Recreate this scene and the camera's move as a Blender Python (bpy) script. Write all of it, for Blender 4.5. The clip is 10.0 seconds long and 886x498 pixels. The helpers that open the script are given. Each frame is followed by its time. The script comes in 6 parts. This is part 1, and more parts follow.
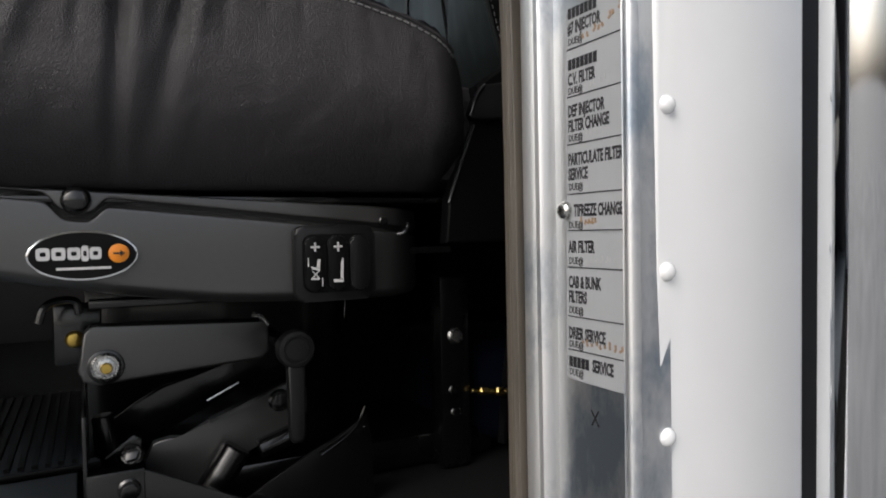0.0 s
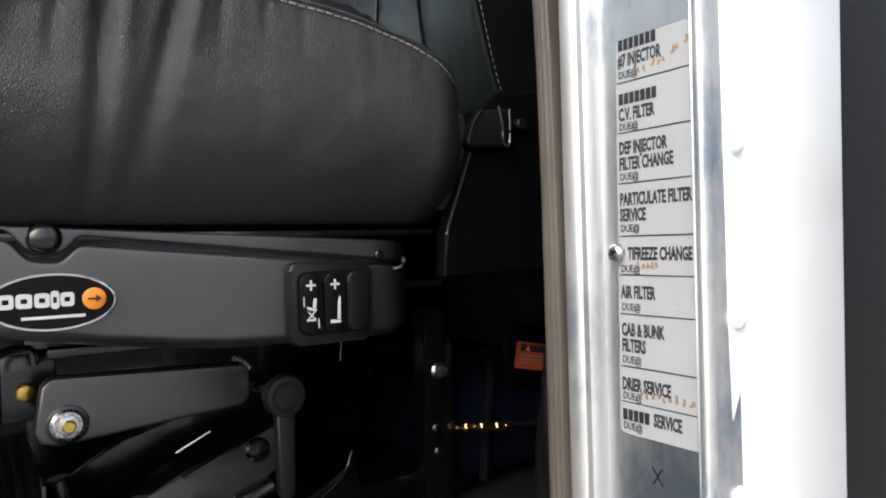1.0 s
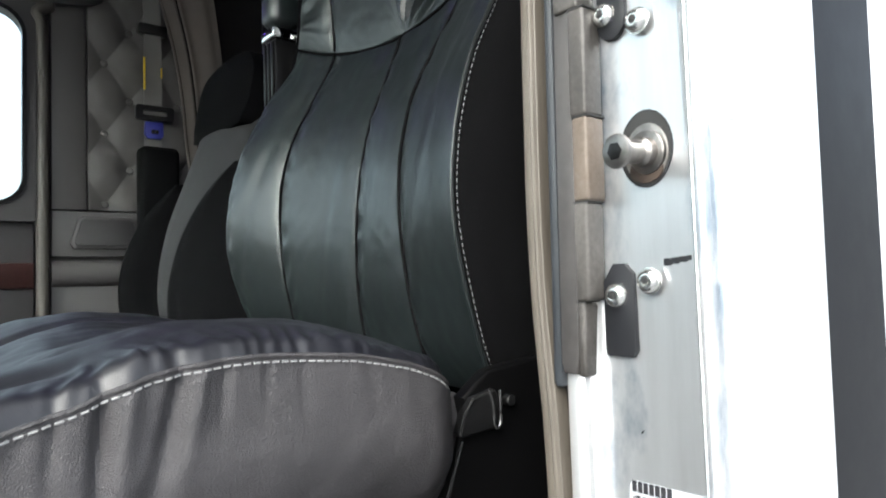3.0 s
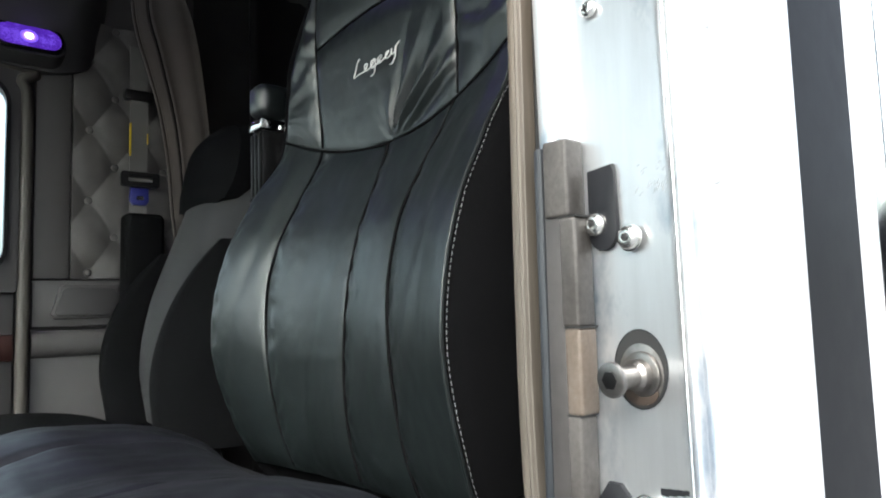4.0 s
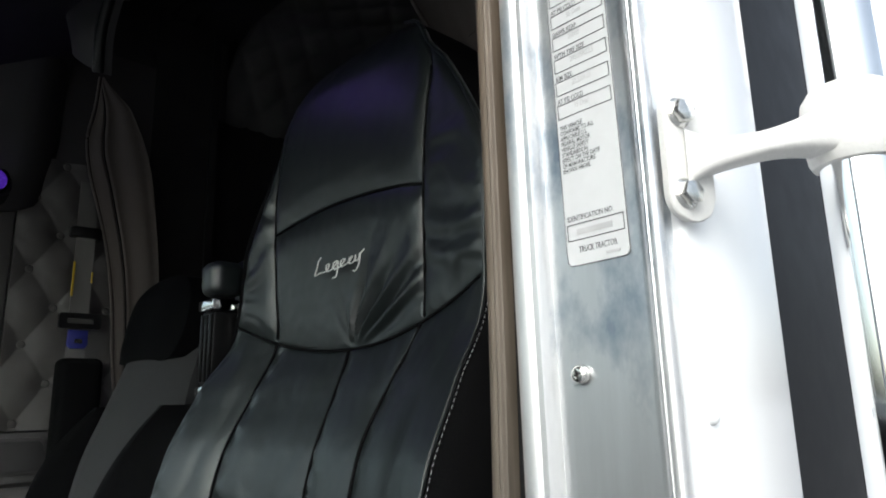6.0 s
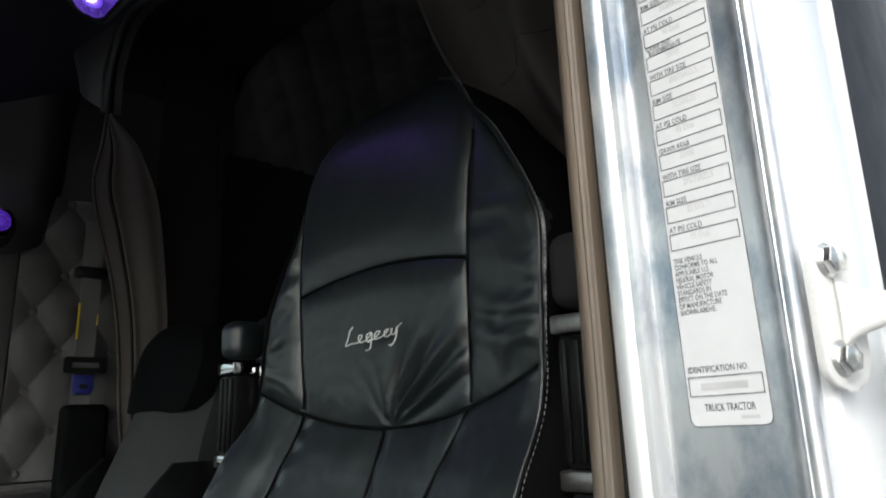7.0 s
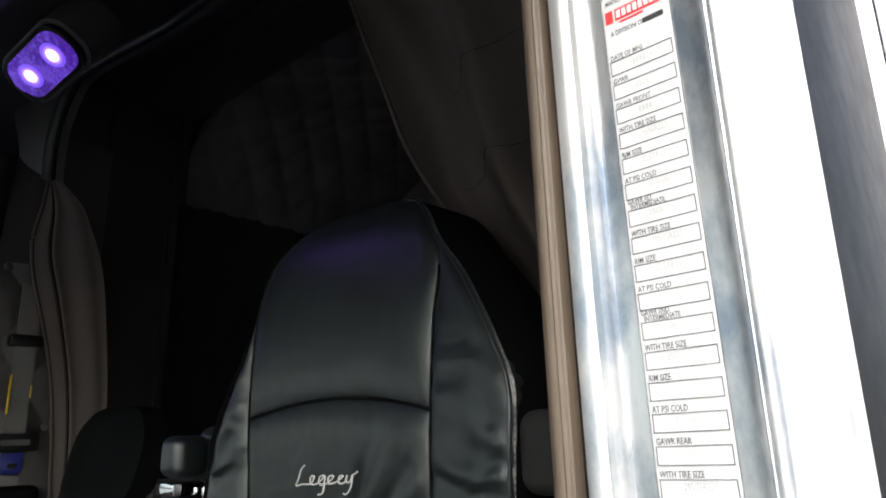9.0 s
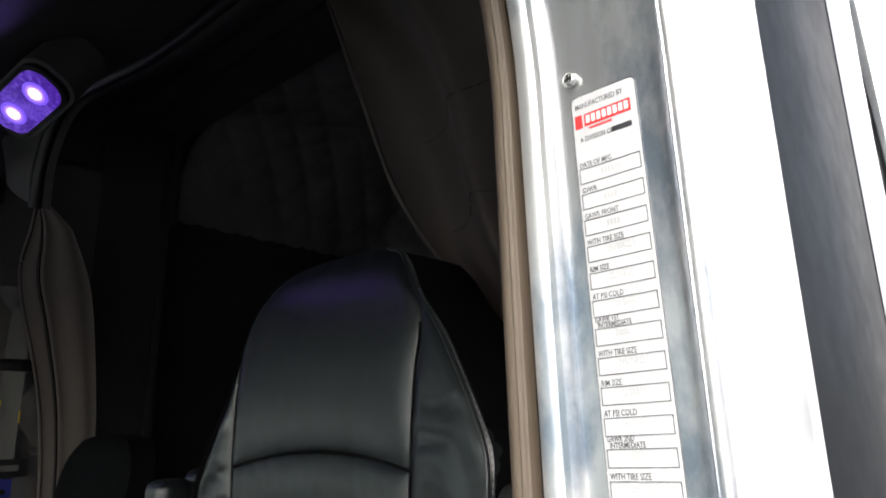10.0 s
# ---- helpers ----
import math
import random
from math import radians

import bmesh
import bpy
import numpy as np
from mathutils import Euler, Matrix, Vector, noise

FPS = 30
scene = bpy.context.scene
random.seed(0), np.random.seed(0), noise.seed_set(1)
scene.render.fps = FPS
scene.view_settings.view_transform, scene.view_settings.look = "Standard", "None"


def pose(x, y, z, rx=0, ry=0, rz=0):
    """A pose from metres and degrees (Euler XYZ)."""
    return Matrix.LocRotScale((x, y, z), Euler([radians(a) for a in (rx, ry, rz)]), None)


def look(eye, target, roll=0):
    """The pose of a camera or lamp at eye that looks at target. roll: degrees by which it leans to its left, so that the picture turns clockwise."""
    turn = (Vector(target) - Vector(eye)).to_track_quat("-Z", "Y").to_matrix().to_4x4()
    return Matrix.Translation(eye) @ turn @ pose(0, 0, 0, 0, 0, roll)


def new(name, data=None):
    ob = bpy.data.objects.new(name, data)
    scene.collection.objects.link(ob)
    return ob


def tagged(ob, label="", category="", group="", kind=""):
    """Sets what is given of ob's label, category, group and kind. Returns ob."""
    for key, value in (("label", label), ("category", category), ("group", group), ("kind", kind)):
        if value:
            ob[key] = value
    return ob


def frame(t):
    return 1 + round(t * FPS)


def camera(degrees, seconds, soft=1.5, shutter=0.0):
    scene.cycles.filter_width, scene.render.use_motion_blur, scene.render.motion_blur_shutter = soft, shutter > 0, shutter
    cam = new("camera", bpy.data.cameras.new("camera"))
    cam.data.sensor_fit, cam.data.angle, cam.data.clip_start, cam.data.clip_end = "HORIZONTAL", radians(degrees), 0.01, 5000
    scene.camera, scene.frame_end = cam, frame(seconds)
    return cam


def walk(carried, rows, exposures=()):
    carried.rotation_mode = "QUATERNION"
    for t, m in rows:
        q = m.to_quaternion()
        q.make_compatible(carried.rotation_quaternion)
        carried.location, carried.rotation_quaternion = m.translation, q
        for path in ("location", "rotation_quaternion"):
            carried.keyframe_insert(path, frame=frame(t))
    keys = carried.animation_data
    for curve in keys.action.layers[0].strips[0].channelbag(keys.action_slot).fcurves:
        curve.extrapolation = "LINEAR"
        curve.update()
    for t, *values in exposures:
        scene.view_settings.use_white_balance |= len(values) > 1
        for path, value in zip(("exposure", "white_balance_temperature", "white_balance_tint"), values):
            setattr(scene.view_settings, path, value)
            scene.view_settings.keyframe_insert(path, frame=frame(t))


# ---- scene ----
# ---------------------------------------------------------------- camera
cam = camera(66.6, 10.0, 1.9, 0.15)
PATH = [
    (0, (0.003, 0.035, 1.51), (0.94, 1.801, 1.461), -1.2),
    (0.5, (0.001, 0.068, 1.523), (1.031, 1.782, 1.489), -1.5),
    (1, (-0.04, 0.102, 1.529), (1.104, 1.742, 1.516), -1.5),
    (1.5, (-0.058, 0.13, 1.55), (1.153, 1.722, 1.557), -1.5),
    (2, (-0.08, 0.129, 1.635), (1.148, 1.707, 1.677), -1.4),
    (2.5, (-0.076, 0.123, 1.691), (1.165, 1.69, 1.765), -1.5),
    (3, (-0.067, 0.118, 1.756), (1.195, 1.666, 1.856), -1.8),
    (3.2, (-0.065, 0.116, 1.783), (1.206, 1.655, 1.896), -2.0),
    (4.5, (-0.067, 0.124, 1.908), (1.24, 1.62, 2.144), -1.9),
    (5, (-0.064, 0.136, 1.955), (1.276, 1.59, 2.257), -2.1),
    (5.2, (-0.064, 0.14, 1.972), (1.291, 1.571, 2.314), -1.9),
    (6.3, (-0.055, 0.14, 2.053), (1.313, 1.529, 2.499), -1.5),
    (6.5, (-0.053, 0.149, 2.065), (1.317, 1.537, 2.509), -1.7),
    (7, (-0.076, 0.2, 2.12), (1.298, 1.575, 2.591), -1.8),
    (7.5, (-0.079, 0.206, 2.171), (1.32, 1.542, 2.675), -1.4),
    (8, (-0.072, 0.215, 2.202), (1.363, 1.513, 2.707), -1.4),
    (8.5, (-0.079, 0.216, 2.231), (1.368, 1.495, 2.75), -1.4),
    (9, (-0.065, 0.213, 2.268), (1.383, 1.49, 2.792), -1.4),
    (9.5, (-0.059, 0.196, 2.309), (1.392, 1.469, 2.831), -1.4),
    (10, (-0.059, 0.191, 2.333), (1.393, 1.465, 2.851), -1.4),
]
EXPOSURES = [(0.0, -0.5, 6450, 10), (0.5, -0.2, 6450, 10), (1.0, 0.32, 6400, 9), (2.0, 1.3, 6250, 6), (3.0, 1.45, 6200, 5), (4.5, 1.1, 6200, 5), (5.0, 0.9, 6200, 5), (6.5, 0.2, 6200, 5), (7.0, 0.3, 6250, 6), (8.0, 0.68, 6350, 8), (10.0, 0.75, 6400, 9)]
walk(cam, [(t, look(eye, target, roll)) for t, eye, target, roll in PATH], EXPOSURES)

# ---------------------------------------------------------------- light
SUN_EL, SUN_AZ = 42.0, 206.0     # degrees; the azimuth is the way to the sun from +x towards +y
world = bpy.data.worlds.new("overcast_sky")
scene.world = world
world.use_nodes = True
wn, wl = world.node_tree.nodes, world.node_tree.links
wn.clear()
sky = wn.new("ShaderNodeTexSky")
sky.sky_type, sky.sun_disc = "NISHITA", False
sky.sun_elevation, sky.sun_rotation = radians(SUN_EL), radians(90 - SUN_AZ)
sky.air_density, sky.dust_density, sky.ozone_density = 1.0, 6.0, 1.0
hue = wn.new("ShaderNodeHueSaturation")
hue.inputs["Saturation"].default_value = 0.5
wbg, wout = wn.new("ShaderNodeBackground"), wn.new("ShaderNodeOutputWorld")
wbg.inputs["Strength"].default_value = 0.25
wl.new(sky.outputs[0], hue.inputs["Color"])
wl.new(hue.outputs[0], wbg.inputs["Color"])
wl.new(wbg.outputs[0], wout.inputs["Surface"])
sun = new("sun", bpy.data.lights.new("sun", "SUN"))
sun.data.energy, sun.data.angle, sun.data.color = 0.55, radians(55), (1.0, 0.985, 0.96)
sun_way = Vector((math.cos(radians(SUN_EL)) * math.cos(radians(SUN_AZ)), math.cos(radians(SUN_EL)) * math.sin(radians(SUN_AZ)), math.sin(radians(SUN_EL))))
sun.matrix_world = look(sun_way * 20, (0, 0, 0))


# ---------------------------------------------------------------- materials
class Nodes:
    """A small wrapper to write node materials shortly."""

    def __init__(self, name):
        self.mat = bpy.data.materials.new(name)
        self.mat.use_nodes = True
        self.t = self.mat.node_tree
        self.b = self.t.nodes["Principled BSDF"]
        tc = self.t.nodes.new("ShaderNodeTexCoord")
        self.co = tc.outputs["Object"]

    def link(self, a, b):
        self.t.links.new(a, b)

    def scaled(self, sx, sy, sz):
        m = self.t.nodes.new("ShaderNodeMapping")
        m.inputs["Scale"].default_value = (sx, sy, sz)
        self.link(self.co, m.inputs["Vector"])
        return m.outputs[0]

    def noise(self, scale, detail=4.0, rough=0.55, co=None):
        n = self.t.nodes.new("ShaderNodeTexNoise")
        n.inputs["Scale"].default_value, n.inputs["Detail"].default_value, n.inputs["Roughness"].default_value = scale, detail, rough
        self.link(co or self.co, n.inputs["Vector"])
        return n.outputs["Fac"]

    def cells(self, scale, feature="F1", co=None):
        n = self.t.nodes.new("ShaderNodeTexVoronoi")
        n.feature = feature
        n.inputs["Scale"].default_value = scale
        self.link(co or self.co, n.inputs["Vector"])
        return n.outputs["Distance"]

    def remap(self, f, a, b, lo, hi):
        n = self.t.nodes.new("ShaderNodeMapRange")
        for k, v in zip(("From Min", "From Max", "To Min", "To Max"), (a, b, lo, hi)):
            n.inputs[k].default_value = v
        self.link(f, n.inputs["Value"])
        return n.outputs[0]

    def ramp(self, f, stops):
        n = self.t.nodes.new("ShaderNodeValToRGB")
        while len(n.color_ramp.elements) < len(stops):
            n.color_ramp.elements.new(0.5)
        for e, (p, c) in zip(n.color_ramp.elements, stops):
            e.position, e.color = p, (*c, 1)
        self.link(f, n.inputs[0])
        return n.outputs[0]

    def mix(self, f, a, b):
        n = self.t.nodes.new("ShaderNodeMix")
        n.data_type = "RGBA"
        self.link(f, n.inputs["Factor"])
        for k, v in ((6, a), (7, b)):
            if isinstance(v, tuple):
                n.inputs[k].default_value = (*v, 1)
            else:
                self.link(v, n.inputs[k])
        return n.outputs[2]

    def add(self, a, b, k=1.0):
        n = self.t.nodes.new("ShaderNodeMath")
        n.operation = "MULTIPLY_ADD"
        self.link(b, n.inputs[0])
        n.inputs[1].default_value = k
        self.link(a, n.inputs[2])
        return n.outputs[0]

    def bump(self, f, strength, distance):
        n = self.t.nodes.new("ShaderNodeBump")
        n.inputs["Strength"].default_value, n.inputs["Distance"].default_value = strength, distance
        self.link(f, n.inputs["Height"])
        self.link(n.outputs[0], self.b.inputs["Normal"])

    def put(self, key, v):
        if isinstance(v, (int, float)):
            self.b.inputs[key].default_value = v
        elif isinstance(v, tuple):
            self.b.inputs[key].default_value = (*v, 1)
        else:
            self.link(v, self.b.inputs[key])
        return self


def plain(name, c, rough=0.5, metal=0.0, grain=60.0, vary=0.25, bump=0.1, coat=0.0, spec=0.5, coat_rough=0.03):
    """A surface of nearly one colour with grain at two scales."""
    n = Nodes(name)
    big, small = n.noise(6, 3), n.noise(grain, 5)
    f = n.add(big, small, 0.6)
    n.put("Base Color", n.ramp(f, [(0.45, tuple(v * (1 - vary) for v in c)), (1.1, tuple(min(1, v * (1 + vary)) for v in c))]))
    n.put("Roughness", n.remap(f, 0.4, 1.2, max(0.02, rough * 0.8), min(1, rough * 1.25))).put("Metallic", metal)
    n.put("Coat Weight", coat).put("Coat Roughness", coat_rough).put("Specular IOR Level", spec)
    if bump:
        n.bump(small, bump, 0.001)
    return n.mat


def leather(name, c, rough, pore=520.0, strength=0.35, spec=0.5):
    n = Nodes(name)
    pores = n.cells(pore, "F1")
    creases = n.cells(pore * 1.3, "DISTANCE_TO_EDGE")
    big, mid = n.noise(7, 3), n.noise(55, 5)
    n.put("Base Color", n.ramp(big, [(0.3, tuple(v * 0.8 for v in c)), (0.75, tuple(v * 1.25 for v in c))]))
    n.put("Roughness", n.remap(mid, 0.3, 0.7, rough * 0.93, rough * 1.08))
    h = n.add(n.add(n.remap(creases, 0, 0.25, 0, 0.6), pores, 0.5), mid, 0.7)
    n.put("Specular IOR Level", spec)
    n.bump(h, strength, 0.0006)
    return n.mat


def brushed(name, c, rough, along="z", stain_and_mirror=0.35, bare=1.0):
    """Bare metal with brush marks along one axis, water stains, specks and painted dark-blue reflections."""
    n = Nodes(name)
    s = {"z": (420, 420, 1.6), "y": (420, 1.6, 420)}[along]
    lines = n.noise(1.0, 3, 0.6, n.scaled(*s))
    runs = n.noise(1.0, 4, 0.6, n.scaled(70, 70, 7))
    spots = n.noise(160, 3)
    wide = n.noise(9, 4)
    dark = tuple(v * (1 - stain_and_mirror) for v in c)
    # dark-blue patches painted in for what the metal mirrors
    reflection = tuple(v * f for v, f in zip(c, (0.42, 0.49, 0.57)))
    clean = n.mix(n.remap(n.add(runs, wide, 0.6), 0.62, 1.05, 0, 1), c, dark)
    n.put("Base Color", n.mix(n.remap(n.noise(13, 6, 0.65, n.scaled(1.0, 1.0, 0.55)), 0.50, 0.64, 0, stain_and_mirror * 7), clean, reflection))
    n.put("Metallic", bare)
    n.put("Roughness", n.remap(n.add(lines, runs, 0.35), 0.45, 0.95, rough * 0.92, rough * 1.1))
    tan = n.t.nodes.new("ShaderNodeTangent")
    tan.direction_type, tan.axis = "RADIAL", "Z"
    n.put("Anisotropic", 0.5).put("Anisotropic Rotation", 0.25).put("Tangent", tan.outputs[0])
    n.bump(n.add(lines, spots, 0.25), 0.006, 0.0004)
    return n.mat


BLACK_LEATHER = leather("black_leather", (0.0056, 0.0082, 0.0084), 0.35, 520, 0.12, 0.92)
TOP_LEATHER = leather("black_cushion_leather", (0.0065, 0.0068, 0.0100), 0.44, 520, 0.12, 0.5)
SIDE_VINYL = leather("black_side_vinyl", (0.040, 0.0378, 0.0405), 0.48, 470, 0.85, 0.45)
# darker copy of the seat steel; the under-seat shade is in its colour
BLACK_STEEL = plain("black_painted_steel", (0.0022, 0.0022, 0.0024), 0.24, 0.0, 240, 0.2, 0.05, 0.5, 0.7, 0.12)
BLACK_PLASTIC = plain("black_plastic", (0.0045, 0.0045, 0.0047), 0.34, 0, 500, 0.2, 0.08, 0.0, 0.18)
SOFT_PLASTIC = plain("dark_grey_plastic", (0.0058, 0.0058, 0.0062), 0.38, 0, 600, 0.2, 0.15, 0.0, 0.4)
THREAD = plain("light_grey_thread", (0.215, 0.215, 0.218), 0.75, 0, 900, 0.15, 0.3)
ALU = brushed("brushed_aluminium", (0.64, 0.655, 0.67), 0.33, "z", 0.14, 0.86)
ALU_EDGE = brushed("bright_aluminium_edge", (0.70, 0.705, 0.71), 0.40, "z", 0.14, 0.76)
SCREW = plain("zinc_plated_steel", (0.62, 0.62, 0.60), 0.25, 1.0, 300, 0.25, 0.1)
RUST = plain("rusty_steel", (0.038, 0.026, 0.019), 0.7, 0.2, 260, 0.5, 0.4)
WORN_STEEL = plain("worn_striker_steel", (0.22, 0.208, 0.198), 0.36, 1.0, 220, 0.35, 0.15)
CHROME = plain("chrome", (0.85, 0.86, 0.87), 0.07, 1.0, 30, 0.06, 0.0)
DARK_METAL = plain("dark_recess", (0.02, 0.02, 0.02), 0.6, 0.3)
WHITE_PAINT = plain("white_truck_paint", (0.82, 0.83, 0.84), 0.22, 0, 12, 0.03, 0.0, 0.6)
CAST_WHITE = plain("painted_cast_aluminium", (0.56, 0.56, 0.55), 0.42, 0, 320, 0.08, 0.35)
STICKER = plain("white_sticker_paper", (0.345, 0.36, 0.375), 0.42, 0, 90, 0.05, 0.05)
SILVER_LABEL = plain("silver_grey_label", (0.46, 0.475, 0.485), 0.45, 0.0, 90, 0.06, 0.05)
INK = plain("black_ink", (0.015, 0.015, 0.018), 0.5)
GREY_INK = plain("grey_ink", (0.05, 0.05, 0.053), 0.5)
FAINT_INK = plain("faint_grey_ink", (0.36, 0.365, 0.37), 0.5)
PENCIL = plain("brown_smudged_ink", (0.26, 0.17, 0.10), 0.7, 0, 400, 0.4)
RED_INK = plain("red_ink", (0.62, 0.03, 0.03), 0.45)
BLUE_GREY_RUBBER = plain("blue_grey_rubber", (0.10, 0.115, 0.13), 0.55, 0, 80, 0.2)
GREY_VINYL = leather("grey_cab_vinyl", (0.092, 0.086, 0.083), 0.5, 330, 0.3)
GREY_PANEL = plain("grey_moulded_panel", (0.062, 0.058, 0.058), 0.55, 0, 500, 0.12, 0.25)
DARK_PANEL = plain("dark_grey_moulded_panel", (0.034, 0.032, 0.033), 0.55, 0, 500, 0.12, 0.25)
GREY_WEDGE = plain("smooth_grey_wear_strip", (0.044, 0.041, 0.040), 0.5, 0.1, 120, 0.45, 0.15)
GREY_CLOTH = plain("grey_woven_cloth", (0.021, 0.021, 0.022), 0.9, 0, 420, 0.5, 0.9)
BLACK_CLOTH = plain("black_woven_cloth", (0.0055, 0.0055, 0.006), 0.9, 0, 900, 0.2, 0.6, 0.0, 0.03)
# paler than the cab vinyl, making up for little light in the sleeper
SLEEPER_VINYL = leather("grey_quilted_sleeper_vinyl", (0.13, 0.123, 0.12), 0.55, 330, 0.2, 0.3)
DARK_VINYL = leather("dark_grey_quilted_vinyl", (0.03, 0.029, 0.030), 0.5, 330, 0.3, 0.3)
CURTAIN = plain("brown_grey_curtain_cloth", (0.058, 0.048, 0.043), 0.85, 0, 700, 0.25, 0.4)
WEBBING = plain("grey_webbing", (0.13, 0.125, 0.12), 0.8, 0, 700, 0.2, 0.4)
YELLOW = plain("yellow_tag", (0.62, 0.42, 0.02), 0.6)
BLUE_BUTTON = plain("blue_plastic", (0.022, 0.026, 0.17), 0.35)
WOOD = plain("dark_wood_strip", (0.026, 0.010, 0.009), 0.35, 0, 120, 0.4)
ORANGE = plain("orange_enamel", (0.80, 0.26, 0.02), 0.3)
WARNING = plain("orange_warning_label", (0.34, 0.055, 0.02), 0.45)
EMBROIDERY = plain("bright_grey_embroidery", (0.62, 0.62, 0.60), 0.6, 0, 900, 0.1, 0.3)
EMBLEM_WHITE = plain("white_emblem_print", (0.55, 0.55, 0.55), 0.3)
BRASS = plain("brass", (0.62, 0.44, 0.16), 0.25, 1.0, 300, 0.2)
YELLOW_ZINC = plain("yellow_zinc", (0.72, 0.50, 0.12), 0.3, 1.0, 300, 0.3)
CARPET = plain("dark_carpet", (0.007, 0.007, 0.0075), 0.95, 0, 800, 0.3, 0.8, 0.0, 0.1)
# lighter copy of the black steel: daylight on pan and arms put into the colour
LIT_STEEL = plain("lit_pressed_steel", (0.0270, 0.0264, 0.0258), 0.34, 0.0, 160, 0.2, 0.04, 1.0, 1.0, 0.24)
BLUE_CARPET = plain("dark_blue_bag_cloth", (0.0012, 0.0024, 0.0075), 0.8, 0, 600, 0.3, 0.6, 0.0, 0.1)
FAR_SEAL = plain("brown_grey_rubber", (0.052, 0.046, 0.040), 0.55, 0, 80, 0.15, 0.1)
# paler and glossier than the cover, for the highlights along its edges
EDGE_HIGHLIGHT = plain("plastic_edge_highlight", (0.02, 0.02, 0.021), 0.22, 0, 300, 0.2, 0.05, 0.0, 1.0)
DARK_PAD = plain("dark_grey_armrest_cloth", (0.011, 0.011, 0.0115), 0.8, 0, 700, 0.2, 0.4, 0.0, 0.25)
SLATE_RUBBER = plain("dark_slate_rubber", (0.017, 0.020, 0.024), 0.55, 0, 80, 0.25)
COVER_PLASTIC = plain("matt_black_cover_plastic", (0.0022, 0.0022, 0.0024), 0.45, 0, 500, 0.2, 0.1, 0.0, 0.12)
DARK_STRIP = plain("weathered_black_plastic", (0.0095, 0.010, 0.012), 0.5, 0, 40, 0.3, 0.15, 0.0, 0.25)


def seal_material():
    n = Nodes("worn_tan_rubber")
    runs = n.noise(1.0, 4, 0.6, n.scaled(260, 260, 8))
    wide = n.noise(14, 3)
    spot = n.t.nodes.new("ShaderNodeSeparateXYZ")
    n.t.links.new(n.t.nodes.new("ShaderNodeNewGeometry").outputs["Position"], spot.inputs[0])
    both = n.add(runs, wide, 0.5)
    # greyer and darker low down, tan from about 2 m up
    worn = n.ramp(both, [(0.5, (0.062, 0.053, 0.043)), (0.75, (0.080, 0.069, 0.056)), (1.0, (0.104, 0.090, 0.074))])
    tan = n.ramp(both, [(0.5, (0.088, 0.066, 0.046)), (0.75, (0.112, 0.086, 0.062)), (1.0, (0.140, 0.110, 0.082))])
    n.put("Base Color", n.mix(n.remap(spot.outputs["Z"], 1.9, 2.25, 0.0, 1.0), worn, tan))
    n.put("Roughness", 0.55)
    n.bump(runs, 0.1, 0.001)
    return n.mat


def wedge_material(name, dark, middle, pale):
    n = Nodes(name)
    wide, fine = n.noise(38, 5, 0.6, n.scaled(1.0, 1.0, 0.35)), n.noise(300, 4)
    n.put("Base Color", n.ramp(n.add(wide, fine, 0.45), [(0.50, dark), (0.72, middle), (1.0, pale)]))
    n.put("Roughness", n.remap(wide, 0.3, 0.7, 0.38, 0.7)).put("Metallic", 0.15)
    n.bump(n.add(wide, fine, 0.4), 0.5, 0.0015)
    return n.mat


def concrete_material():
    n = Nodes("yard_concrete")
    wide, fine = n.noise(0.8, 6), n.noise(40, 5)
    n.put("Base Color", n.ramp(n.add(wide, fine, 0.4), [(0.4, (0.13, 0.132, 0.135)), (1.0, (0.26, 0.262, 0.265))]))
    n.put("Roughness", 0.9)
    n.bump(fine, 0.5, 0.01)
    return n.mat


def glass_material(name, c):
    n = Nodes(name)
    n.put("Base Color", c).put("Roughness", 0.0).put("IOR", 1.02).put("Transmission Weight", 1.0)
    return n.mat


def glow_material(name, c, strength):
    n = Nodes(name)
    n.put("Base Color", c).put("Emission Color", c).put("Emission Strength", strength).put("Roughness", 0.3)
    return n.mat


def lens_material():
    n = Nodes("violet_lamp_lens")
    f = n.add(n.remap(n.cells(190), 0, 1, 0, 0.5), n.noise(22, 2), 1.2)
    n.put("Base Color", (0.05, 0.02, 0.16)).put("Roughness", 0.15)
    n.put("Emission Color", n.ramp(f, [(0.4, (0.04, 0.008, 0.22)), (0.9, (0.08, 0.02, 0.40)), (1.3, (0.15, 0.06, 0.65))]))
    n.put("Emission Strength", 0.45)
    n.bump(n.cells(190), 0.6, 0.002)
    return n.mat


SEAL, CONCRETE = seal_material(), concrete_material()
WEDGE = wedge_material("worn_grey_striker_plate", (0.020, 0.018, 0.016), (0.046, 0.042, 0.039), (0.092, 0.086, 0.080))
TAN_WEDGE = wedge_material("worn_tan_striker_plate", (0.045, 0.032, 0.023), (0.088, 0.068, 0.052), (0.135, 0.112, 0.092))
GLASS = glass_material("window_glass", (0.86, 0.94, 0.91))
LED = glow_material("violet_led", (0.36, 0.22, 1.0), 60.0)
LENS = lens_material()
# glowing colours that paint the halo round each light point
HALOS = [glow_material("violet_halo", (0.17, 0.075, 0.75), 0.65), glow_material("violet_halo", (0.26, 0.13, 0.95), 0.9), glow_material("violet_halo", (0.45, 0.30, 1.0), 1.8)]


# ---------------------------------------------------------------- building helpers
def thing(name, at, label, category, group="", kind=""):
    e = new(name)
    e.empty_display_size = 0.05
    e.location = at
    return tagged(e, label, category, group, kind)


